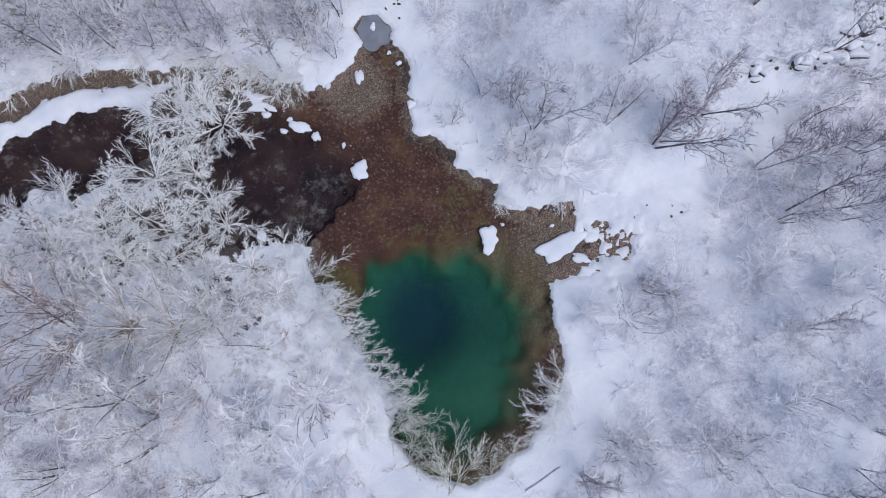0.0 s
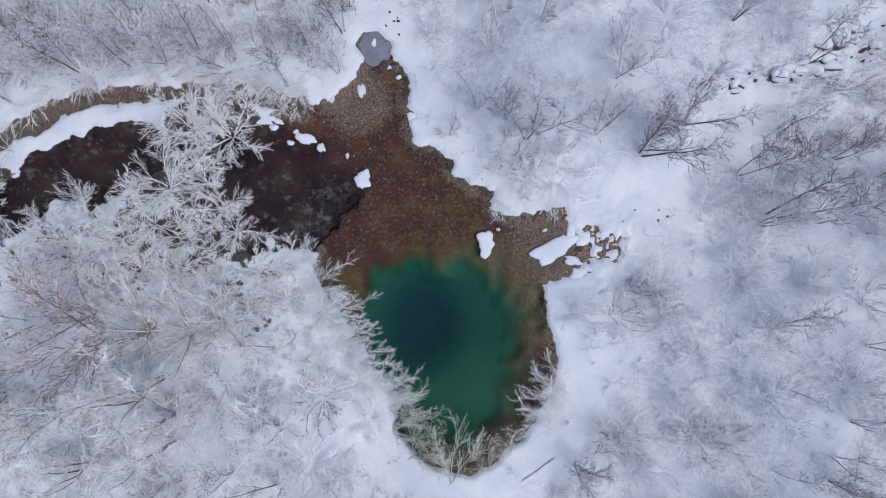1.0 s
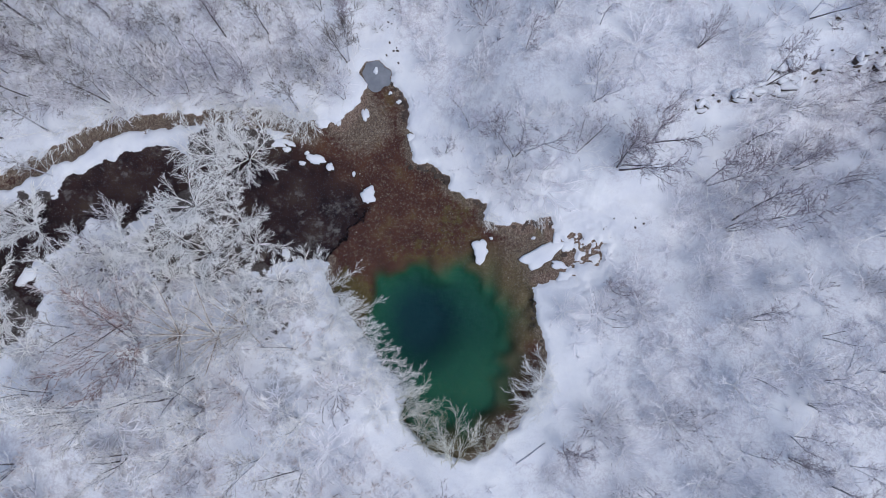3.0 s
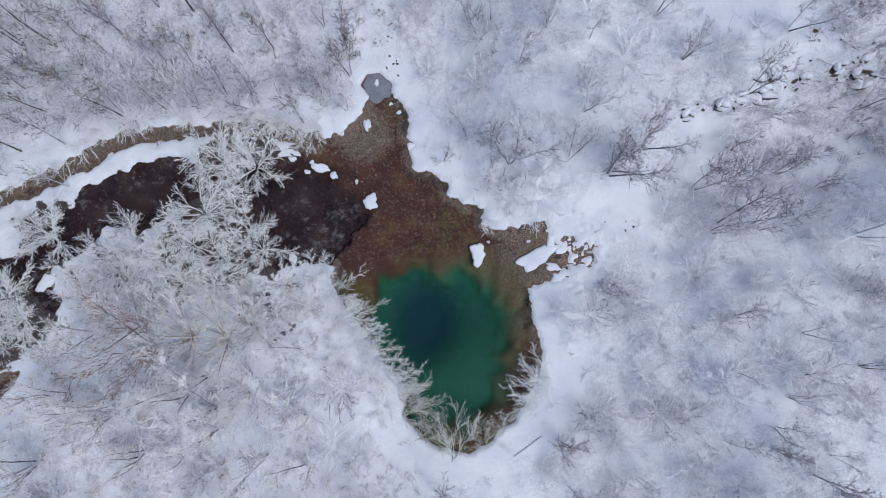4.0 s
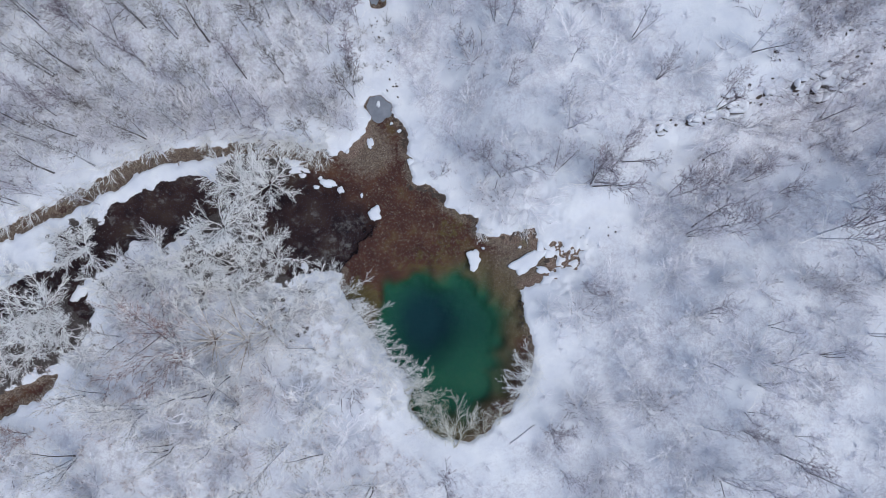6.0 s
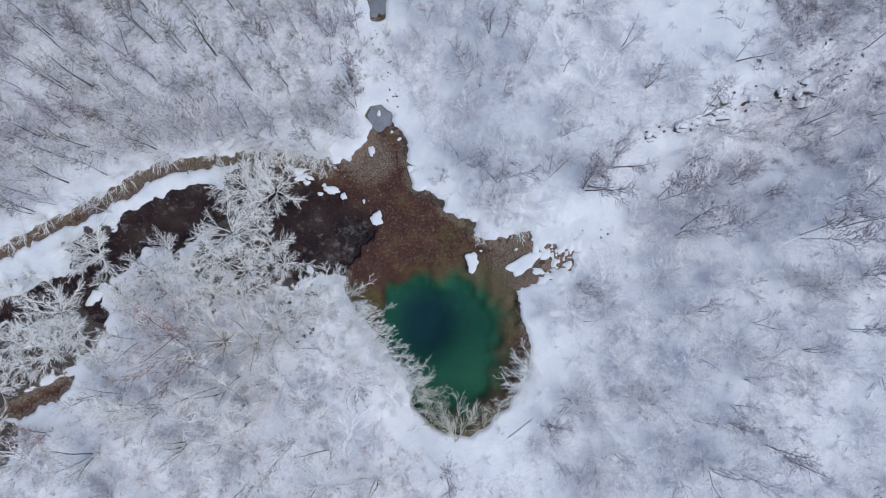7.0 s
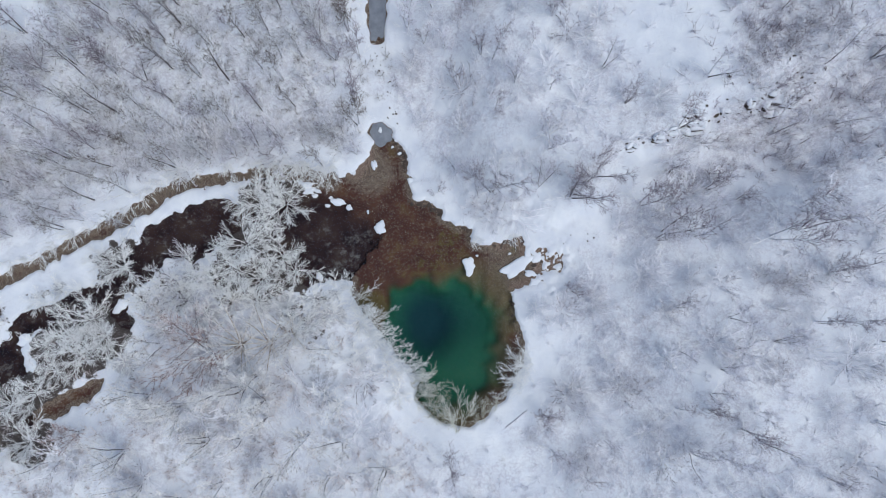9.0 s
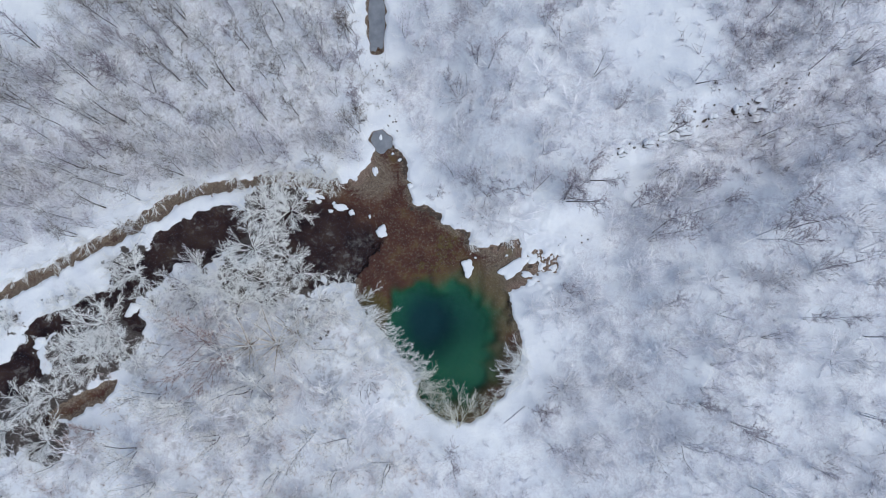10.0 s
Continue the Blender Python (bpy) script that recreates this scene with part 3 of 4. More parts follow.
def grow(rng, stems, twigs, p, d, length, radius, plan, level=0):
    """One limb and all that springs from it. plan[level]: pieces, shoots, first shoot, angle, ratio, crook, lift."""
    pieces, shoots, first, angle, ratio, crook, lift = plan[level]
    step, pts = length / pieces, [(p.copy(), d.copy(), radius)]
    out = stems if level == 0 else twigs
    sides = 5 if radius > 0.07 else 3
    for i in range(pieces):
        d = bent(rng, d, crook)
        d = (d + Vector((0, 0, lift))).normalized()
        p = p + d * step
        pts.append((p.copy(), d.copy(), radius * (1 - 0.85 * (i + 1) / pieces)))
    out.tube(pts, sides)
    for k in range(shoots):
        u = first + (1 - first) * (k + rng.random()) / shoots
        i = min(int(u * pieces), pieces - 1)
        f = u * pieces - i
        at = pts[i][0].lerp(pts[i + 1][0], f)
        r = max(pts[i][2] * (1 - f) + pts[i + 1][2] * f, 0.006)
        nd = aside(rng, pts[i + 1][1], angle * rng.uniform(0.6, 1.3))
        nl = length * ratio * rng.uniform(0.6, 1.25) * (1.2 - 0.55 * u)
        if level + 1 < len(plan):
            grow(rng, stems, twigs, at, nd, nl, max(min(r * 0.65, nl * 0.013 + 0.01), 1.1 * TWIG[0]), plan, level + 1)
        else:
            twigs.stick(at, at + nd * nl, TWIG[0], None, 3)


TWIG = [0.02]


def wood_thing(kind, seed, stems_n, height, spread_deg, girth, plan, bark, rime, label, category, group, twig=0.02, skirt=0, skirt_plan=None):
    """Builds one tree or shrub: an Empty at its foot, with the stems and the crown under it.
    skirt: low white side stems that spread round the foot."""
    rng = random.Random(seed)
    TWIG[0] = twig
    twigs, low, stems = Wood(), Wood(), []
    for k in range(stems_n):
        a = 6.28319 * (k + rng.uniform(-0.3, 0.3)) / stems_n
        lean = radians(spread_deg * rng.uniform(0.35, 1.1))
        d = Vector((math.sin(lean) * math.cos(a), math.sin(lean) * math.sin(a), math.cos(lean)))
        off = Vector((math.cos(a), math.sin(a), 0)) * (girth * 1.6 if stems_n > 1 else 0)
        stem = Wood() if bark else twigs
        grow(rng, stem, twigs, off + Vector((0, 0, -0.25)), d, height * rng.uniform(0.75, 1.08), girth * rng.uniform(0.7, 1.1), plan)
        stems.append(stem)
    for k in range(skirt):
        a = 6.28319 * (k + rng.uniform(-0.4, 0.4)) / skirt
        lean = radians(rng.uniform(35, 68))
        d = Vector((math.sin(lean) * math.cos(a), math.sin(lean) * math.sin(a), math.cos(lean)))
        grow(rng, low, low, Vector((0, 0, rng.uniform(0, 0.8))), d, height * rng.uniform(0.26, 0.42), 0.045, skirt_plan)
    thing = new(kind)
    if bark:
        for stem in stems:
            name = "trunk" if stems_n == 1 else "stem"
            part(name, mesh_of(name, stem.verts, stem.faces, bark, True), bark, thing)
    part("crown", mesh_of("crown", twigs.verts, twigs.faces, rime), rime, thing)
    if skirt:
        part("low_crown", mesh_of("low_crown", low.verts, low.faces, RIME), RIME, thing, "white frosted side shoots")
    return tagged(thing, label, category, group)


#            pieces shoots first angle ratio crook lift
ALDER = [(7, 11, 0.25, 26, 0.31, 0.09, 0.03), (3, 8, 0.15, 34, 0.4, 0.12, 0.03), (1, 3, 0.2, 27, 0.7, 0.2, 0.0)]
POLE = [(8, 20, 0.35, 38, 0.22, 0.06, 0.05), (3, 6, 0.12, 36, 0.45, 0.12, 0.04), (1, 3, 0.15, 28, 0.68, 0.2, 0.0)]
WILLOW = [(6, 11, 0.1, 34, 0.46, 0.2, -0.02), (4, 8, 0.1, 34, 0.44, 0.22, -0.02), (1, 4, 0.08, 32, 0.62, 0.25, -0.02)]
BUSH = [(3, 6, 0.15, 34, 0.5, 0.14, 0.02), (1, 2, 0.2, 36, 0.62, 0.2, 0.0)]
PALE = [(4, 7, 0.12, 30, 0.42, 0.12, 0.0), (2, 5, 0.1, 32, 0.42, 0.16, 0.0), (1, 2, 0.1, 28, 0.6, 0.2, 0.0)]
BROOM = [(6, 5, 0.3, 20, 0.42, 0.08, 0.03), (3, 3, 0.2, 26, 0.42, 0.12, 0.02), (1, 2, 0.1, 26, 0.6, 0.2, 0.0)]
TUFT = [(3, 7, 0.15, 28, 0.42, 0.1, 0.0), (1, 4, 0.1, 30, 0.6, 0.16, 0.0)]
FAN = [(5, 9, 0.15, 28, 0.42, 0.1, 0.0), (2, 6, 0.1, 30, 0.45, 0.16, 0.0), (1, 4, 0.1, 27, 0.62, 0.2, 0.0)]

KINDS = {
    "alder": (7, lambda s: wood_thing("alder_tree", s, 2 + s % 3, 13.5, 14, 0.115, ALDER, BARK, LILAC, "bare multi-stemmed tree with dark stems and thin hoarfrost", "tree", "frosted trees on the snow", 0.028, 3, BUSH)),
    "hoar": (5, lambda s: wood_thing("hoary_tree", s, 2 + s % 3, 12.5, 18, 0.14, ALDER, BARK, HOAR, "bare multi-stemmed tree with dark limbs and white twigs", "tree", "hoary trees on the snow", 0.03, 6, BUSH)),
    "pole": (8, lambda s: wood_thing("slender_tree", s, 1 + s % 2, 14.5, 6, 0.16, POLE, BARK, BROWN if s % 3 else LILAC, "tall slender bare tree with dark trunk and frosted twigs", "tree", "slender trees on the snow", 0.036, 3, BUSH)),
    "lilac": (5, lambda s: wood_thing("slender_tree", s, 1 + s % 2, 14.0, 9, 0.11, POLE, BARK, LILAC, "tall slender bare tree with dark trunk and pale lilac twigs", "tree", "slender trees on the snow", 0.028, 3, BUSH)),
    "rimed": (5, lambda s: wood_thing("rimed_tree", s, 5 + s % 3, 11.5, 30, 0.12, ALDER, RIME, RIME, "bare multi-stemmed tree with thick white hoarfrost", "tree", "rimed trees on the snow", 0.028, 6, BUSH)),
    "russet": (3, lambda s: wood_thing("russet_tree", s, 5, 12.0, 26, 0.13, ALDER, BARK, RUSSET, "bare reddish-brown tree lightly dusted with frost", "tree", "frosted trees on the snow", 0.028, 7, BUSH)),
    "willow": (5, lambda s: wood_thing("frosted_willow", s, 7 + s % 2, 6.2, 55, 0.1, WILLOW, RIME, RIME, "spreading willow thickly coated in white hoarfrost", "tree", "white willows by the water", 0.027)),
    "pale": (4, lambda s: wood_thing("pale_shrub", s, 9 + s % 3, 4.6, 48, 0.06, PALE, RIME, BRUSH, "wide leafless shrub with pale frosted stems on snow", "shrub", "pale shrubs on the snow", 0.03)),
    "bush": (6, lambda s: wood_thing("frosted_shrub", s, 11 + s % 4, 2.9, 62, 0.03, BUSH, None, BRUSH, "low bare shrub covered in pale hoarfrost on snow", "shrub", "frosted shrubs", 0.033)),
    "fan": (3, lambda s: wood_thing("overhanging_shrub", s, 8, 5.0, 34, 0.045, FAN, RIME, RIME, "white frosted shrub leaning out over the water", "shrub", "shrubs leaning over the water", 0.014)),
    "broom": (3, lambda s: wood_thing("tan_shrub", s, 17 + s % 4, 8.4, 46, 0.1, BROOM, TAN, HOAR, "large spreading shrub with pale tan stems and white twigs", "shrub", "tan shrubs behind the willows", 0.028)),
    "tuft": (4, lambda s: wood_thing("hanging_shrub", s, 8, 2.2, 42, 0.03, TUFT, None, RIME, "small white frosted shrub hanging over the brook's edge", "shrub", "small shrubs along the brook", 0.02)),
    "gold": (3, lambda s: wood_thing("yellow_shrub", s, 6, 4.6, 32, 0.045, FAN, GOLD, GOLD, "yellow-green shrub with frosted tips leaning over the water", "shrub", "shrubs on the south shore", 0.013)),
}
MADE = {}
rng_place = random.Random(7)


def plant(kind, x, y, size=1.0, toward=None, lean=0.0):
    """toward: a place that it leans to, by so many degrees."""
    count, build = KINDS[kind]
    v = rng_place.randrange(count)
    z = height_of(np.array([x]), np.array([y]))[0]
    m = Matrix.Translation((x, y, max(z, -0.1)))
    if toward:
        d = Vector((toward[0] - x, toward[1] - y, 0)).normalized()
        m = m @ Matrix.Rotation(radians(lean), 4, Vector((-d.y, d.x, 0)))
    m = m @ pose(0, 0, 0, 0, 0, rng_place.uniform(0, 360)) @ Matrix.Scale(size, 4)
    if (kind, v) in MADE:
        return copy_thing(MADE[kind, v], m)
    ob = build(40 + 7 * v + len(kind))
    ob.matrix_world = m
    MADE[kind, v] = ob
    return ob


# shrubs that lean out over the water: place, size, the place that they lean to, degrees
LEANING = [("fan", -9.9, 1.6, 0.9, -2, 2, 35), ("fan", -11.2, 4.2, 0.9, -4, 6, 35), ("fan", -8.6, -0.8, 0.8, -2, 0, 35), ("fan", -7.2, -2.6, 0.85, -1, -2, 35), ("fan", -5.7, -4.4, 0.8, 0, -4, 40),
           ("fan", -4.6, -5.6, 0.7, 0, -5, 40), ("gold", -4.2, -7.0, 0.95, 0, -6, 45), ("gold", -3.9, -9.0, 1.0, 2, -6, 45), ("gold", -2.2, -11.2, 1.1, 2, -6, 45), ("gold", 1.2, -13.3, 1.45, 1.2, -4, 50),
           ("gold", 4.6, -12.2, 0.7, 3, -5, 40), ("gold", 6.6, -10.8, 0.6, 4, -6, 40), ("fan", 11.2, -6.6, 0.95, 2, -5, 45), ("fan", 11.6, -5.4, 0.85, 3, -2, 40),
           ("fan", 10.2, -8.4, 0.9, 3, -6, 45), ("fan", 5.7, 11.9, 0.6, 6.5, 5, 50), ("fan", 11.0, 11.7, 0.6, 10, 6, 45), ("fan", -17.0, 24.0, 0.75, -17, 15, 45), ("fan", -15.0, 23.0, 0.7, -14, 15, 45),
           ("fan", -13.2, 22.6, 0.75, -12, 15, 40), ("fan", -19.6, 24.4, 0.7, -20, 15, 45), ("fan", -33.5, 24.4, 0.6, -33, 15, 40), ("fan", -36.8, 23.3, 0.6, -35, 15, 40)]
# small white shrubs hanging over the brook from its north bank
BROOK_EDGE = [(-60.2, 11.1), (-56.1, 13.0), (-51.7, 14.1), (-49.1, 16.1), (-45.1, 17.0), (-41.0, 19.2), (-37.3, 21.4), (-34.8, 23.0), (-29.6, 23.5), (-24.6, 23.7), (-19.5, 23.5), (-12.6, 22.7)]
rng_edge = random.Random(23)
for (ax, ay), (bx, by) in zip(BROOK_EDGE, BROOK_EDGE[1:]):
    for k in range(round(math.hypot(bx - ax, by - ay) / (1.5 if ax < -25 else 1.0))):
        u = rng_edge.random()
        x, y = ax + (bx - ax) * u, ay + (by - ay) * u + rng_edge.uniform(0.3, 0.9)
        LEANING.append(("tuft", x, y, rng_edge.uniform(0.6, 1.1) if ax < -25 else rng_edge.uniform(0.9, 1.5), x + rng_edge.uniform(-1.5, 1.5), y - 4, rng_edge.uniform(35, 60)))
# trees that stand out singly, area by area
NORTH_WEST = [("pole", -35.7, 44.8, 0.84), ("pole", -27.3, 40.3, 0.79), ("pole", -40.2, 37.7, 0.85), ("pole", -32.9, 37.7, 0.84), ("pole", -45.3, 39.2, 0.77), ("pole", -44.3, 37.4, 0.76), ("pole", -29, 36.3, 0.83), ("pole", -33.2, 33.4, 0.80), ("pole", -29.1, 30.9, 0.77), ("pole", -26.3, 30.3, 0.89), ("pole", -40.7, 32.5, 0.87), ("pole", -44.2, 32.7, 0.75), ("pole", -35.6, 29, 0.78), ("pole", -47.7, 27.1, 0.88), ("pole", -48.5, 25.9, 0.81), ("pole", -33.8, 30.2, 0.86), ("pole", -21.6, 31.4, 0.80), ("pole", -25.4, 35.6, 0.91), ("pole", -22.5, 26.6, 0.90), ("pole", -12.1, 26.5, 0.73), ("pole", -14, 23.3, 0.76), ("pole", -51.7, 43.7, 0.88), ("pole", -54, 41.1, 0.80), ("pole", -55.4, 36.8, 0.83), ("pole", -52.8, 35.2, 0.84), ("pole", -12.8, 40.1, 0.86), ("pole", -19.4, 41.3, 0.89), ("pole", -9.1, 42, 0.86), ("pole", -37.3, 32.7, 0.91), ("pole", -42.3, 25.5, 0.86), ("pole", -29.2, 25.6, 0.85)]
NORTH = [("lilac", -7.7, 37.7, 0.66), ("alder", -12.8, 40.1, 0.70), ("lilac", 1.2, 38.9, 0.62), ("alder", -0.9, 41.9, 0.68), ("alder", 2.6, 43.8, 0.60), ("lilac", 9.9, 34.3, 0.75), ("alder", 12.4, 30.7, 0.61), ("alder", 8.5, 35.3, 0.68), ("lilac", -11.3, 33.8, 0.71), ("lilac", -12.6, 27.3, 0.70), ("alder", 18, 39, 0.66), ("alder", 3.9, 37.5, 0.62), ("alder", 12.6, 31, 0.79)]
NORTH_EAST = [("alder", 4, 20.7, 0.92), ("alder", 6.6, 19.4, 0.90), ("alder", 8.4, 17.4, 1.02), ("alder", 9.1, 17.7, 0.92), ("alder", 14.5, 17.4, 1.01), ("alder", 15.2, 17.9, 0.93), ("alder", 15.8, 21.6, 0.97), ("alder", 19, 16.1, 0.97), ("alder", 19.6, 16.8, 0.94), ("alder", 21.9, 17.8, 1.01), ("alder", 18.8, 15.7, 1.02)]
EAST = [("alder", 29.7, 9.3, 0.94), ("lilac", 30.6, 10.1, 1.00), ("alder", 37.1, 15.4, 0.81), ("lilac", 38, 16.2, 0.82), ("alder", 46.9, 11.1, 0.92), ("alder", 47.6, 12, 0.95), ("alder", 46.4, 8.6, 0.98), ("lilac", 42.6, 7.9, 0.95), ("lilac", 52.3, 29.5, 1.04), ("alder", 60, 30.5, 0.96), ("alder", 62, 29.3, 0.95), ("alder", 48.7, 2.8, 0.84), ("lilac", 51.8, 3.2, 0.88), ("alder", 35.6, 12.3, 1.01)]
SOUTH_EAST = [("alder", 32.9, -10.8, 0.66), ("alder", 32.4, -12.7, 0.62), ("lilac", 28.5, -12.2, 0.79), ("lilac", 37.8, -13.6, 0.66), ("lilac", 38.5, -17.3, 0.73), ("alder", 29.7, -17.8, 0.65), ("lilac", 33.4, -18.7, 0.74), ("lilac", 36.1, -5.8, 0.62), ("alder", 34.5, -7.9, 0.79), ("lilac", 36.1, -15.4, 0.69), ("lilac", 37.4, -23.5, 0.62), ("lilac", 51.6, -15.5, 0.78), ("alder", 51, -3.5, 0.65), ("lilac", 44.9, -21.5, 0.61), ("lilac", 53.8, -6.2, 0.66), ("lilac", 29.5, -5.3, 0.77), ("alder", 30.1, 0.2, 0.76)]
SOUTH_EAST_SHRUBS = [("pale", 28.4, -6.1, 1.03), ("pale", 22.5, -9.5, 0.96), ("pale", 16.7, -9.1, 0.85), ("pale", 26.5, -18.9, 0.91), ("pale", 17, -18.1, 0.85), ("pale", 28.8, -0.2, 0.76), ("pale", 20.5, 1.5, 0.80), ("pale", 45.1, -6.4, 0.92), ("pale", 26.9, 4.5, 0.95), ("pale", 48.7, 2.8, 0.76)]
SOUTH_WEST = [("hoar", -25.8, -5.3, 0.92), ("hoar", -23.3, -7.2, 0.86), ("hoar", -33.5, -7.1, 0.92), ("hoar", -34.1, -7.5, 0.77), ("hoar", -30.7, -11.4, 0.76), ("hoar", -31.3, -12, 0.93), ("hoar", -23.1, -9.4, 0.87), ("hoar", -17.9, -12.3, 0.85), ("hoar", -24.1, -3.9, 0.78), ("hoar", -26.7, -11.9, 0.80), ("hoar", -41.7, -12.1, 0.85), ("hoar", -38.4, -5.4, 0.76), ("hoar", -13.7, -13.4, 0.82), ("hoar", -41, -5.6, 0.94)]
BIG_SHRUBS = [("broom", -22.4, 0.0, 1.0), ("broom", -26.2, 0.2, 0.95), ("broom", -19.4, 0.8, 0.8), ("russet", -30.2, -0.4, 0.95), ("russet", -31.4, 1.8, 0.9), ("rimed", -18.4, 1.2, 0.6), ("pale", 31.4, 12.9, 1.3),
              ("pale", 34.9, 15, 1.4), ("pale", 12.9, 1.4, 0.72), ("pale", 15.9, 23.4, 0.95), ("pale", -33.2, 12.6, 0.7), ("bush", 11.4, 13.8, 1.3), ("bush", 6.7, 16, 1.3), ("bush", 8.2, 14.4, 1.2), ("alder", 1.4, 18.3, 0.5), ("alder", 11.2, 15.9, 0.55)]
SINGLE = NORTH_WEST + NORTH + NORTH_EAST + EAST + SOUTH_EAST + SOUTH_EAST_SHRUBS + SOUTH_WEST + BIG_SHRUBS

for x, y, size in WILLOWS:
    plant("willow", x, y, size)
for kind, x, y, size, tx, ty, lean in LEANING:
    plant(kind, x, y, size, (tx, ty), lean)
for kind, x, y, size in SINGLE:
    plant(kind, x, y, size)


def scatter(kinds, count, gap, lo, hi, shore, seed, sizes, taken):
    rng, n, tries = random.Random(seed), 0, 0
    while n < count and tries < count * 60:
        tries += 1
        x, y = rng.uniform(lo[0], hi[0]), rng.uniform(lo[1], hi[1])
        if any((x - a) ** 2 + (y - b) ** 2 < r * r for a, b, r in CLEAR) or any((x - a) ** 2 + (y - b) ** 2 < g * g for a, b, g in taken):
            continue
        if land_of(np.array([x]), np.array([y]))[0] < shore or lattice(x, y, 7.0, 21) < 0.2:
            continue
        taken.append((x, y, gap))
        plant(rng.choice(kinds), x, y, rng.uniform(*sizes))
        n += 1


TAKEN = [(x, y, 2.6) for x, y, _ in WILLOWS] + [(x, y, 3.2) for _, x, y, _ in SINGLE]
scatter(["hoar", "hoar", "pale", "russet"], 40, 3.6, (-60, -32), (-5, 3), 1.5, 1, (0.6, 0.9), TAKEN)
scatter(["pole", "pole", "pole", "alder", "pale"], 110, 2.6, (-62, 24), (-6, 56), 1.5, 2, (0.55, 0.9), TAKEN)
scatter(["alder", "lilac", "pale", "pale"], 105, 3.2, (-3, -32), (64, 52), 2.5, 3, (0.5, 0.85), TAKEN)
scatter(["alder", "lilac", "lilac", "pale"], 30, 2.6, (30, 14), (64, 48), 2.5, 9, (0.5, 0.8), TAKEN)
scatter(["alder", "pole", "pale"], 14, 2.4, (-42, 24.2), (-9, 29), 1.0, 6, (0.5, 0.8), TAKEN)
scatter(["pole", "alder", "pole"], 16, 2.4, (-62, 17), (-38, 31), 1.0, 8, (0.6, 0.9), TAKEN)
TAKEN = [(x, y, 1.3) for x, y, _ in TAKEN]
scatter(["bush"], 30, 1.5, (-62, 17), (-36, 31), 2.4, 7, (0.6, 1.1), TAKEN)
scatter(["bush"], 34, 1.6, (-42, 24.2), (-9, 29), 1.0, 5, (0.6, 1.1), TAKEN)
scatter(["bush"], 130, 2.2, (-60, -32), (64, 52), 2.2, 4, (0.6, 1.25), TAKEN)

# ======== undergrowth: small bunches of frosted stalks that poke through the snow ========
def cones(foot, way, length, radius):
    """Thin pointed stalks as vertices and faces, from arrays of feet, directions and lengths."""
    side = np.cross(way, np.array([0.31, 0.17, 0.93]))
    side /= np.linalg.norm(side, axis=1)[:, None]
    other = np.cross(way, side)
    verts = np.empty((len(foot), 4, 3))
    for k in range(3):
        verts[:, k] = foot + radius[:, None] * (side * math.cos(2.094 * k) + other * math.sin(2.094 * k))
    verts[:, 3] = foot + way * length[:, None]
    return verts


def build_undergrowth(lo, hi, clumps, tall, seed, mat, label):
    rng = np.random.default_rng(seed)
    x, y = rng.uniform(lo[0], hi[0], clumps * 3), rng.uniform(lo[1], hi[1], clumps * 3)
    s = land_of(x, y)
    keep = (rng.random(len(x)) < 0.12 + 1.1 * wild_of(x, y, s)) & (s > 0.8)
    x, y, s = x[keep][:clumps], y[keep][:clumps], s[keep][:clumps]
    count = rng.integers(7, 17, len(x))
    who = np.repeat(np.arange(len(x)), count)
    n = len(who)
    size = (tall * rng.uniform(0.5, 1.5, len(x)))[who]
    a, lean = rng.uniform(0, 6.283, n), np.clip(np.abs(rng.normal(0.75, 0.35, n)), 0.08, 1.4)
    way = np.stack([np.sin(lean) * np.cos(a), np.sin(lean) * np.sin(a), np.cos(lean)], 1)
    foot = np.stack([x, y, height_of(x, y, s) - 0.08], 1)[who] + np.stack([np.cos(a), np.sin(a), 0 * a], 1) * (rng.uniform(0, 0.2, n) * size)[:, None]
    length = size * rng.uniform(0.5, 1.3, n)
    sets = [cones(foot, way, length, rng.uniform(0.026, 0.042, n))]
    for low, high in ((0.3, 0.6), (0.5, 0.85)):
        turned = way + rng.normal(0, 0.42, (n, 3))
        turned /= np.linalg.norm(turned, axis=1)[:, None]
        pick = rng.random(n) < 0.8
        sets.append(cones((foot + way * (length * rng.uniform(low, high, n))[:, None])[pick], turned[pick], (length * rng.uniform(0.35, 0.6, n))[pick], np.full(pick.sum(), 0.024)))
    verts = np.concatenate(sets)
    base = np.arange(len(verts))[:, None] * 4
    faces = np.concatenate([base + np.array([[0, 1, 3]]), base + np.array([[1, 2, 3]]), base + np.array([[2, 0, 3]])])
    tagged(part("undergrowth", mesh_of("undergrowth", verts.reshape(-1, 3).tolist(), faces.tolist(), mat)), label, "undergrowth", kind="stuff")


build_undergrowth((-3, -33), (63, 44), 1500, 1.05, 5, BRUSH, "low frosted stalks and thin twigs poking through lilac snow")
build_undergrowth((-63, 23), (-3, 54), 900, 1.0, 6, BROWN, "low grey-brown stalks poking through the snow between slender trees")
build_undergrowth((32, 16), (64, 47), 420, 1.3, 8, LILAC, "lilac-brown twigs poking through the snow among the boulders")
build_undergrowth((-63, -33), (-3, 8), 800, 1.0, 7, RUSSET, "low brownish frosted twigs on the snow behind the willows")


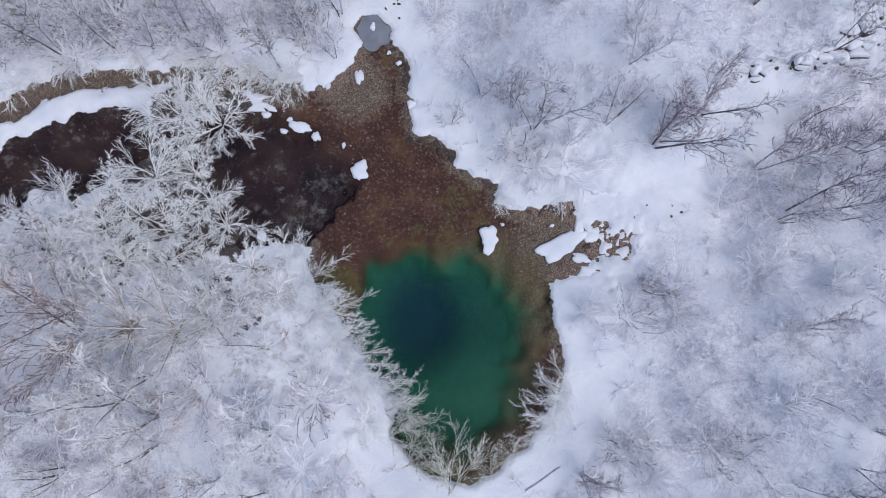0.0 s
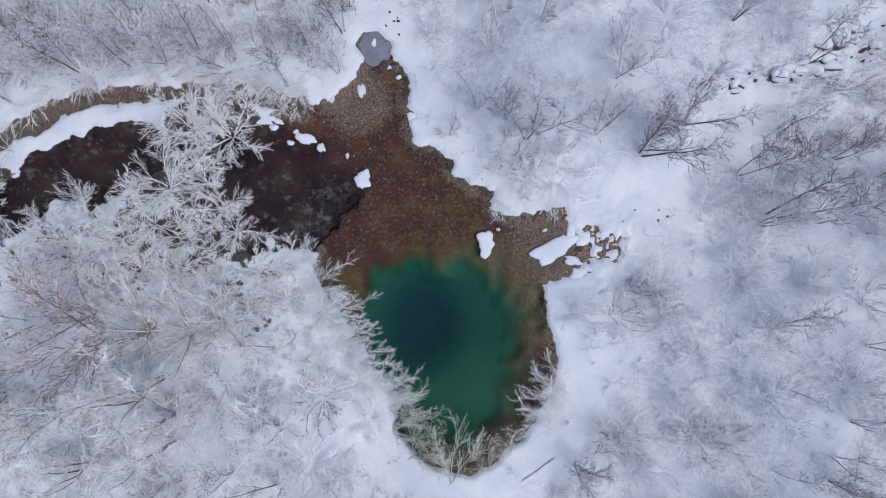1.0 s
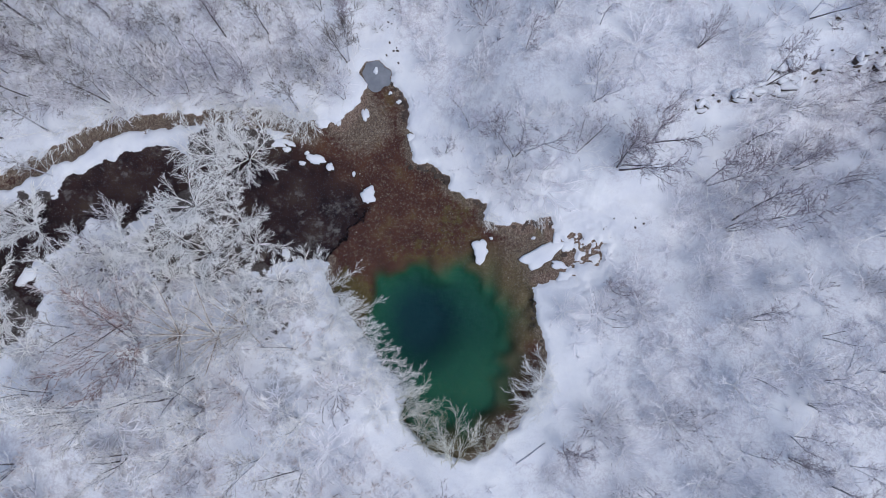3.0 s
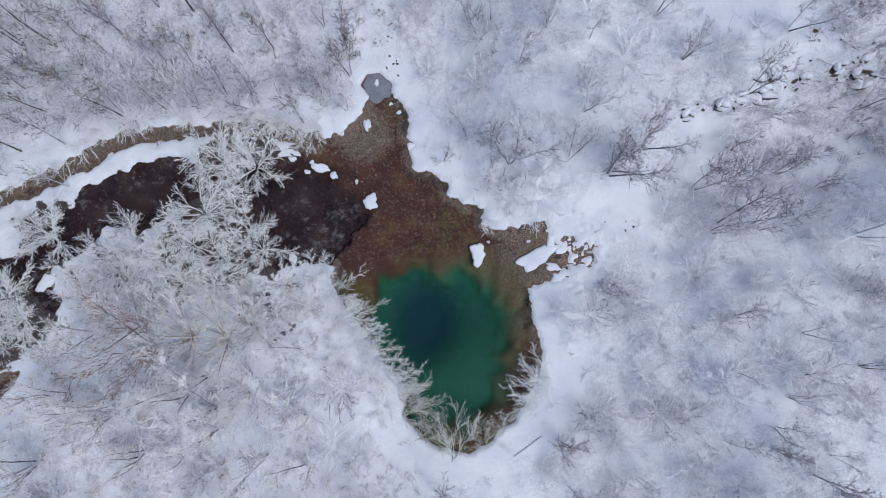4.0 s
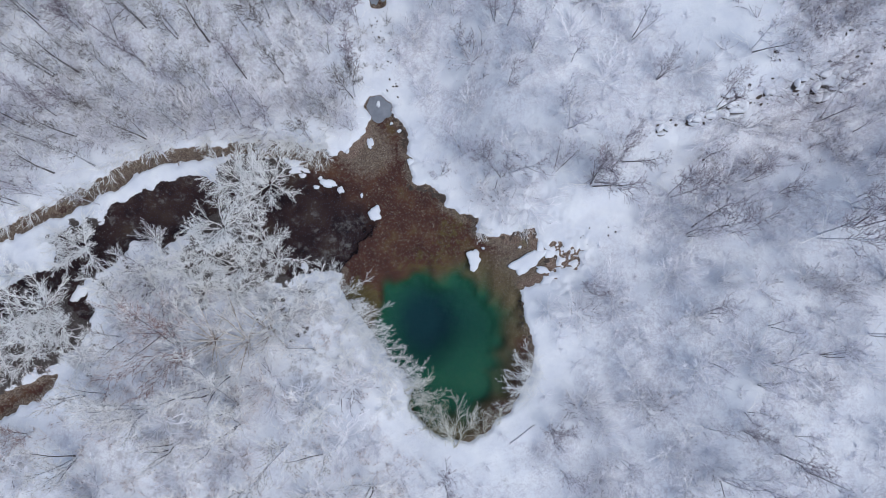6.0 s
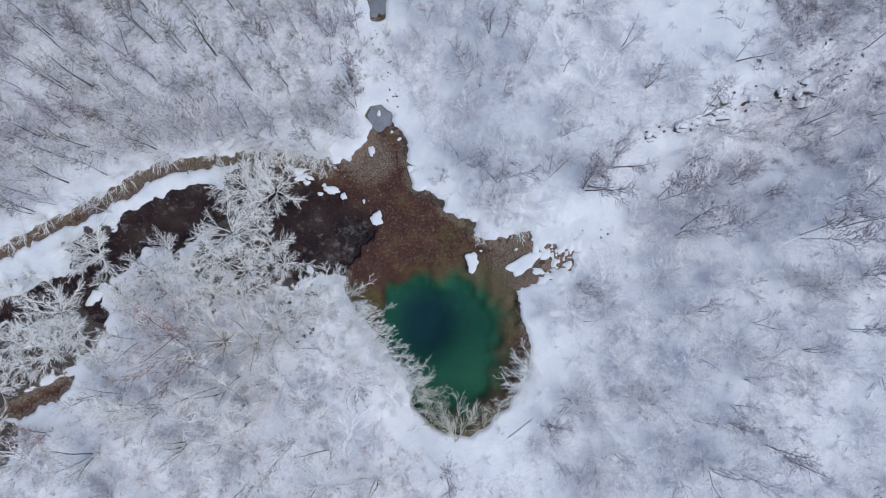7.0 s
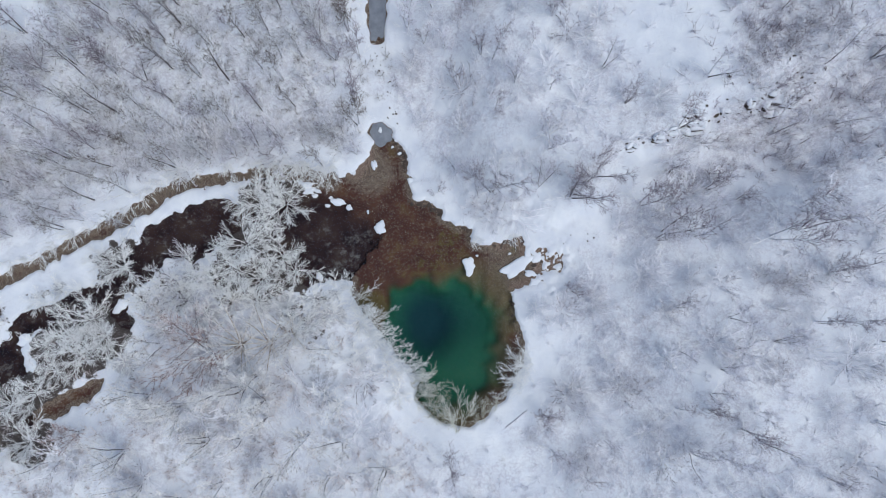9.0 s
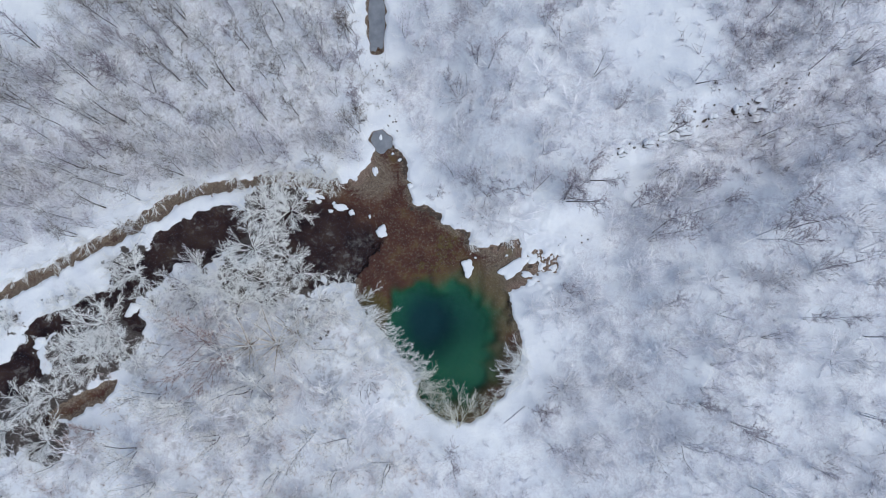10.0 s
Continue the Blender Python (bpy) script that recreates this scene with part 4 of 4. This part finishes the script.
# ======== boulders on the north-eastern slope ========
def cell_of(points, k, rim):
    """The part of a round field of radius rim that lies nearest to point k, as a polygon."""
    poly = [Vector((rim * math.cos(a * 0.3927), rim * math.sin(a * 0.3927))) for a in range(16)]
    for j, q in enumerate(points):
        if j == k:
            continue
        mid, n = (points[k] + q) / 2, q - points[k]
        cut = []
        for a, b in zip(poly, poly[1:] + poly[:1]):
            da, db = (a - mid).dot(n), (b - mid).dot(n)
            if da <= 0:
                cut.append(a)
            if da * db < 0:
                cut.append(a.lerp(b, da / (da - db)))
        poly = cut
    return poly


def slab(poly, rings):
    """A block on a polygon: rings of (shrink in metres, height), closed by a top."""
    mid = sum(poly, Vector((0, 0))) / len(poly)
    fine = []
    for a, b in zip(poly, poly[1:] + poly[:1]):
        fine += [a.lerp(b, f) for f in (0, 0.34, 0.67)]
    fine = [(a * 2 + b + c) / 4 for a, b, c in zip(fine, fine[1:] + fine[:1], fine[-1:] + fine[:-1])]
    verts, faces, n = [], [], len(fine)
    for shrink, z in rings:
        for p in fine:
            d = p - mid
            q = mid + d * max(0.05, 1 - shrink / max(d.length, 0.2))
            w = 0.12 * (noise.noise(Vector((q.x, q.y, z)) * 1.4) if z > -0.5 else 0)
            verts.append((q.x, q.y, z + w))
    for i in range(len(rings) - 1):
        faces += [(i * n + j, i * n + (j + 1) % n, (i + 1) * n + (j + 1) % n, (i + 1) * n + j) for j in range(n)]
    verts.append((mid.x, mid.y, rings[-1][1]))
    faces += [((len(rings) - 1) * n + j, (len(rings) - 1) * n + (j + 1) % n, len(verts) - 1) for j in range(n)]
    return verts, faces


def boulder_field(x, y, rim_x, rim_y, count, seed):
    rng = random.Random(seed)
    pts = []
    while len(pts) < count:
        p = Vector((rng.uniform(-1, 1), rng.uniform(-1, 1)))
        if p.length < 0.95 and all((p - q).length > 1.0 / math.sqrt(count) for q in pts):
            pts.append(p)
    for k in range(count):
        poly = [Vector((p.x * rim_x, p.y * rim_y)) for p in cell_of(pts, k, 1.0)]
        if len(poly) < 3:
            continue
        foot = height_of(np.array([x + pts[k].x * rim_x]), np.array([y + pts[k].y * rim_y]))[0]
        tall = rng.uniform(0.25, 0.55)
        thing = new("boulder")
        thing.location = (x, y, foot)
        part("rock", mesh_of("rock", *slab(poly, [(0.0, -0.6), (0.03, tall - 0.35), (0.25, tall - 0.2)]), STONE), STONE, thing, "dark bare rock")
        cap = part("snow_cap", mesh_of("snow_cap", *slab(poly, [(0.05, tall - 0.4), (-0.04, tall - 0.2), (-0.02, tall - 0.05), (0.14, tall + 0.1), (0.5, tall + 0.2)]), SNOW, True), SNOW, thing)
        cap.location = (rng.uniform(-0.02, 0.05), rng.uniform(0.0, 0.1), 0)
        tagged(thing, "dark boulder under a thick pillow of snow", "boulder", "boulders on the slope")


boulder_field(34.7, 23.5, 2.0, 1.6, 8, 3)
boulder_field(46.6, 25.6, 1.9, 1.5, 6, 5)
boulder_field(49.4, 26.4, 1.6, 1.3, 5, 9)
for k, (x, y) in enumerate([(26.4, 20.9), (29.9, 21.7), (31.9, 22.3), (39.4, 24.9), (42.6, 25.4)]):
    boulder_field(x, y, 0.75, 0.6, 3, 20 + k)


# ======== stones ========
def stone_mesh(name, seed, subdivisions=2):
    bm = bmesh.new()
    bmesh.ops.create_icosphere(bm, subdivisions=subdivisions, radius=1)
    off = Vector((seed * 3.7, seed * 1.3, 0))
    for v in bm.verts:
        v.co = v.co * (1 + 0.5 * noise.noise(v.co * 1.2 + off) + 0.2 * noise.noise(v.co * 3 + off))
        v.co.z *= 0.45
    me = bpy.data.meshes.new(name)
    bm.to_mesh(me)
    bm.free()
    me.materials.append(STONE)
    return me


STONES = [stone_mesh("shore_stone", k) for k in range(6)]


def shore_stones(ax, ay, bx, by, count, spread_m, sizes, seed, lo=-1.4, hi=0.02):
    rng = random.Random(seed)
    for k in range(count):
        u = (k + rng.random()) / count
        x, y = ax + (bx - ax) * u + rng.gauss(0, spread_m), ay + (by - ay) * u + rng.gauss(0, spread_m)
        s = land_of(np.array([x]), np.array([y]))[0]
        if not lo < s < hi:
            continue
        ob = new("shore_stone", rng.choice(STONES))
        size = rng.uniform(*sizes)
        ob.matrix_world = pose(x, y, height_of(np.array([x]), np.array([y]))[0] + 0.25 * size, 0, 0, rng.uniform(0, 360)) @ Matrix.Diagonal((size * rng.uniform(0.9, 1.7), size * rng.uniform(0.5, 1), size * 0.8, 1))
        tagged(ob, "dark wet stone at the snowy water's edge, or dark mark in snow", "stone", "stones along the shore")


shore_stones(-2.0, 17.5, 5.6, 13.1, 90, 0.4, (0.1, 0.3), 1, -0.9)
shore_stones(5.4, 11.6, 12.4, 10.6, 34, 0.5, (0.1, 0.3), 2)
shore_stones(-3.9, 27.0, -2.4, 22.0, 26, 0.3, (0.12, 0.34), 3)
shore_stones(9.9, 3.6, 11.0, -2.6, 40, 0.3, (0.08, 0.2), 4)
shore_stones(13.4, 8.8, 15.8, 6.6, 26, 0.8, (0.1, 0.3), 5)
shore_stones(-24.0, 10.0, -17.5, 7.8, 22, 0.5, (0.2, 0.5), 6)
# the next two rows are added to draw short dark marks in open snow
shore_stones(-5.2, 39.5, -3.6, 28.5, 26, 0.6, (0.05, 0.14), 7, -1, 9)
shore_stones(14.5, 9.0, 27.0, 14.0, 12, 1.4, (0.05, 0.12), 8, -1, 9)
shore_stones(23.5, 20.3, 33.5, 22.2, 16, 0.4, (0.08, 0.24), 9, -1, 30)
shore_stones(36.0, 23.7, 45.0, 25.1, 10, 0.4, (0.08, 0.22), 11, -1, 60)
shore_stones(38.0, 24.0, 52.0, 30.0, 16, 1.8, (0.1, 0.3), 10, -1, 60)


def build_pebbles(count):
    """Small stones strewn over the shallow beds."""
    rng = np.random.default_rng(9)
    x, y = rng.uniform(-45, 16, count), rng.uniform(-12, 28, count)
    s = land_of(x, y)
    z = height_of(x, y, s)
    keep = (s < 0.05) & (z > -0.5) & (rng.random(count) < np.where(peat_of(x, y) > 0.5, 0.08, np.where(z > -0.2, 1.0, 0.35)))
    x, y, z = x[keep], y[keep], z[keep]
    n = len(x)
    size = rng.uniform(0.02, 0.075, n) * np.where(rng.random(n) < 0.05, 1.7, 1.0)
    shape = np.array([(1, 0, 0), (0, 1, 0), (-1, 0, 0), (0, -1, 0), (0, 0, 0.6)])
    turn = rng.uniform(0, 6.28, n)
    c, w = np.cos(turn), np.sin(turn)
    stretch = rng.uniform(0.6, 1.0, n)
    px = size[:, None] * (shape[None, :, 0] * c[:, None] - shape[None, :, 1] * (w * stretch)[:, None])
    py = size[:, None] * (shape[None, :, 0] * w[:, None] + shape[None, :, 1] * (c * stretch)[:, None])
    verts = np.stack([x[:, None] + px, y[:, None] + py, z[:, None] + size[:, None] * shape[None, :, 2]], 2)
    base = np.arange(n)[:, None] * 5
    faces = np.concatenate([base + np.array([[k, (k + 1) % 4, 4]]) for k in range(4)])
    tagged(part("pebbles", mesh_of("pebbles", verts.reshape(-1, 3).tolist(), faces.tolist(), PEBBLE)), "brown and grey pebbles on the stream bed", "pebbles", kind="stuff")


build_pebbles(90000)

# ======== a fallen log by the south-eastern bank ========
log = Wood()
a, d = Vector((7.6, -13.5, 0)), Vector((2.9, 1.9, 0))
for i in range(5):
    p, q = a + d * (i / 5), a + d * ((i + 1) / 5)
    p.z, q.z = [height_of(np.array([v.x]), np.array([v.y]))[0] + 0.1 for v in (p, q)]
    log.stick(p, q, 0.13 - 0.012 * i, 0.13 - 0.012 * (i + 1), 8)
fallen = new("fallen_log")
part("log", mesh_of("log", log.verts, log.faces, BARK, True), BARK, fallen)
tagged(fallen, "fallen dark log dusted with frost on the snow", "log")

channel_ice = part("ice_sheet", mesh_of("ice_sheet", *blob(502, 1.35, 5.6, 0.02, 0.012, 3, 48, 0.2), ICE, True), ICE)
channel_ice.matrix_world = pose(-4.9, 45.4, 0, 0, 0, -6)
tagged(channel_ice, "dark grey ice in the narrow northern channel", "ice", kind="structure")

# ======== ice at the head of the spring ========
ice_v, ice_f = blob(501, 1.75, 1.75, 0.02, 0.012, 3, 32, 0.2)
ice = part("ice_sheet", mesh_of("ice_sheet", ice_v, ice_f, ICE, True), ICE)
ice.location = (-5.7, 27.2, 0)
tagged(ice, "thin grey ice over the spring's narrow head", "ice", kind="structure")
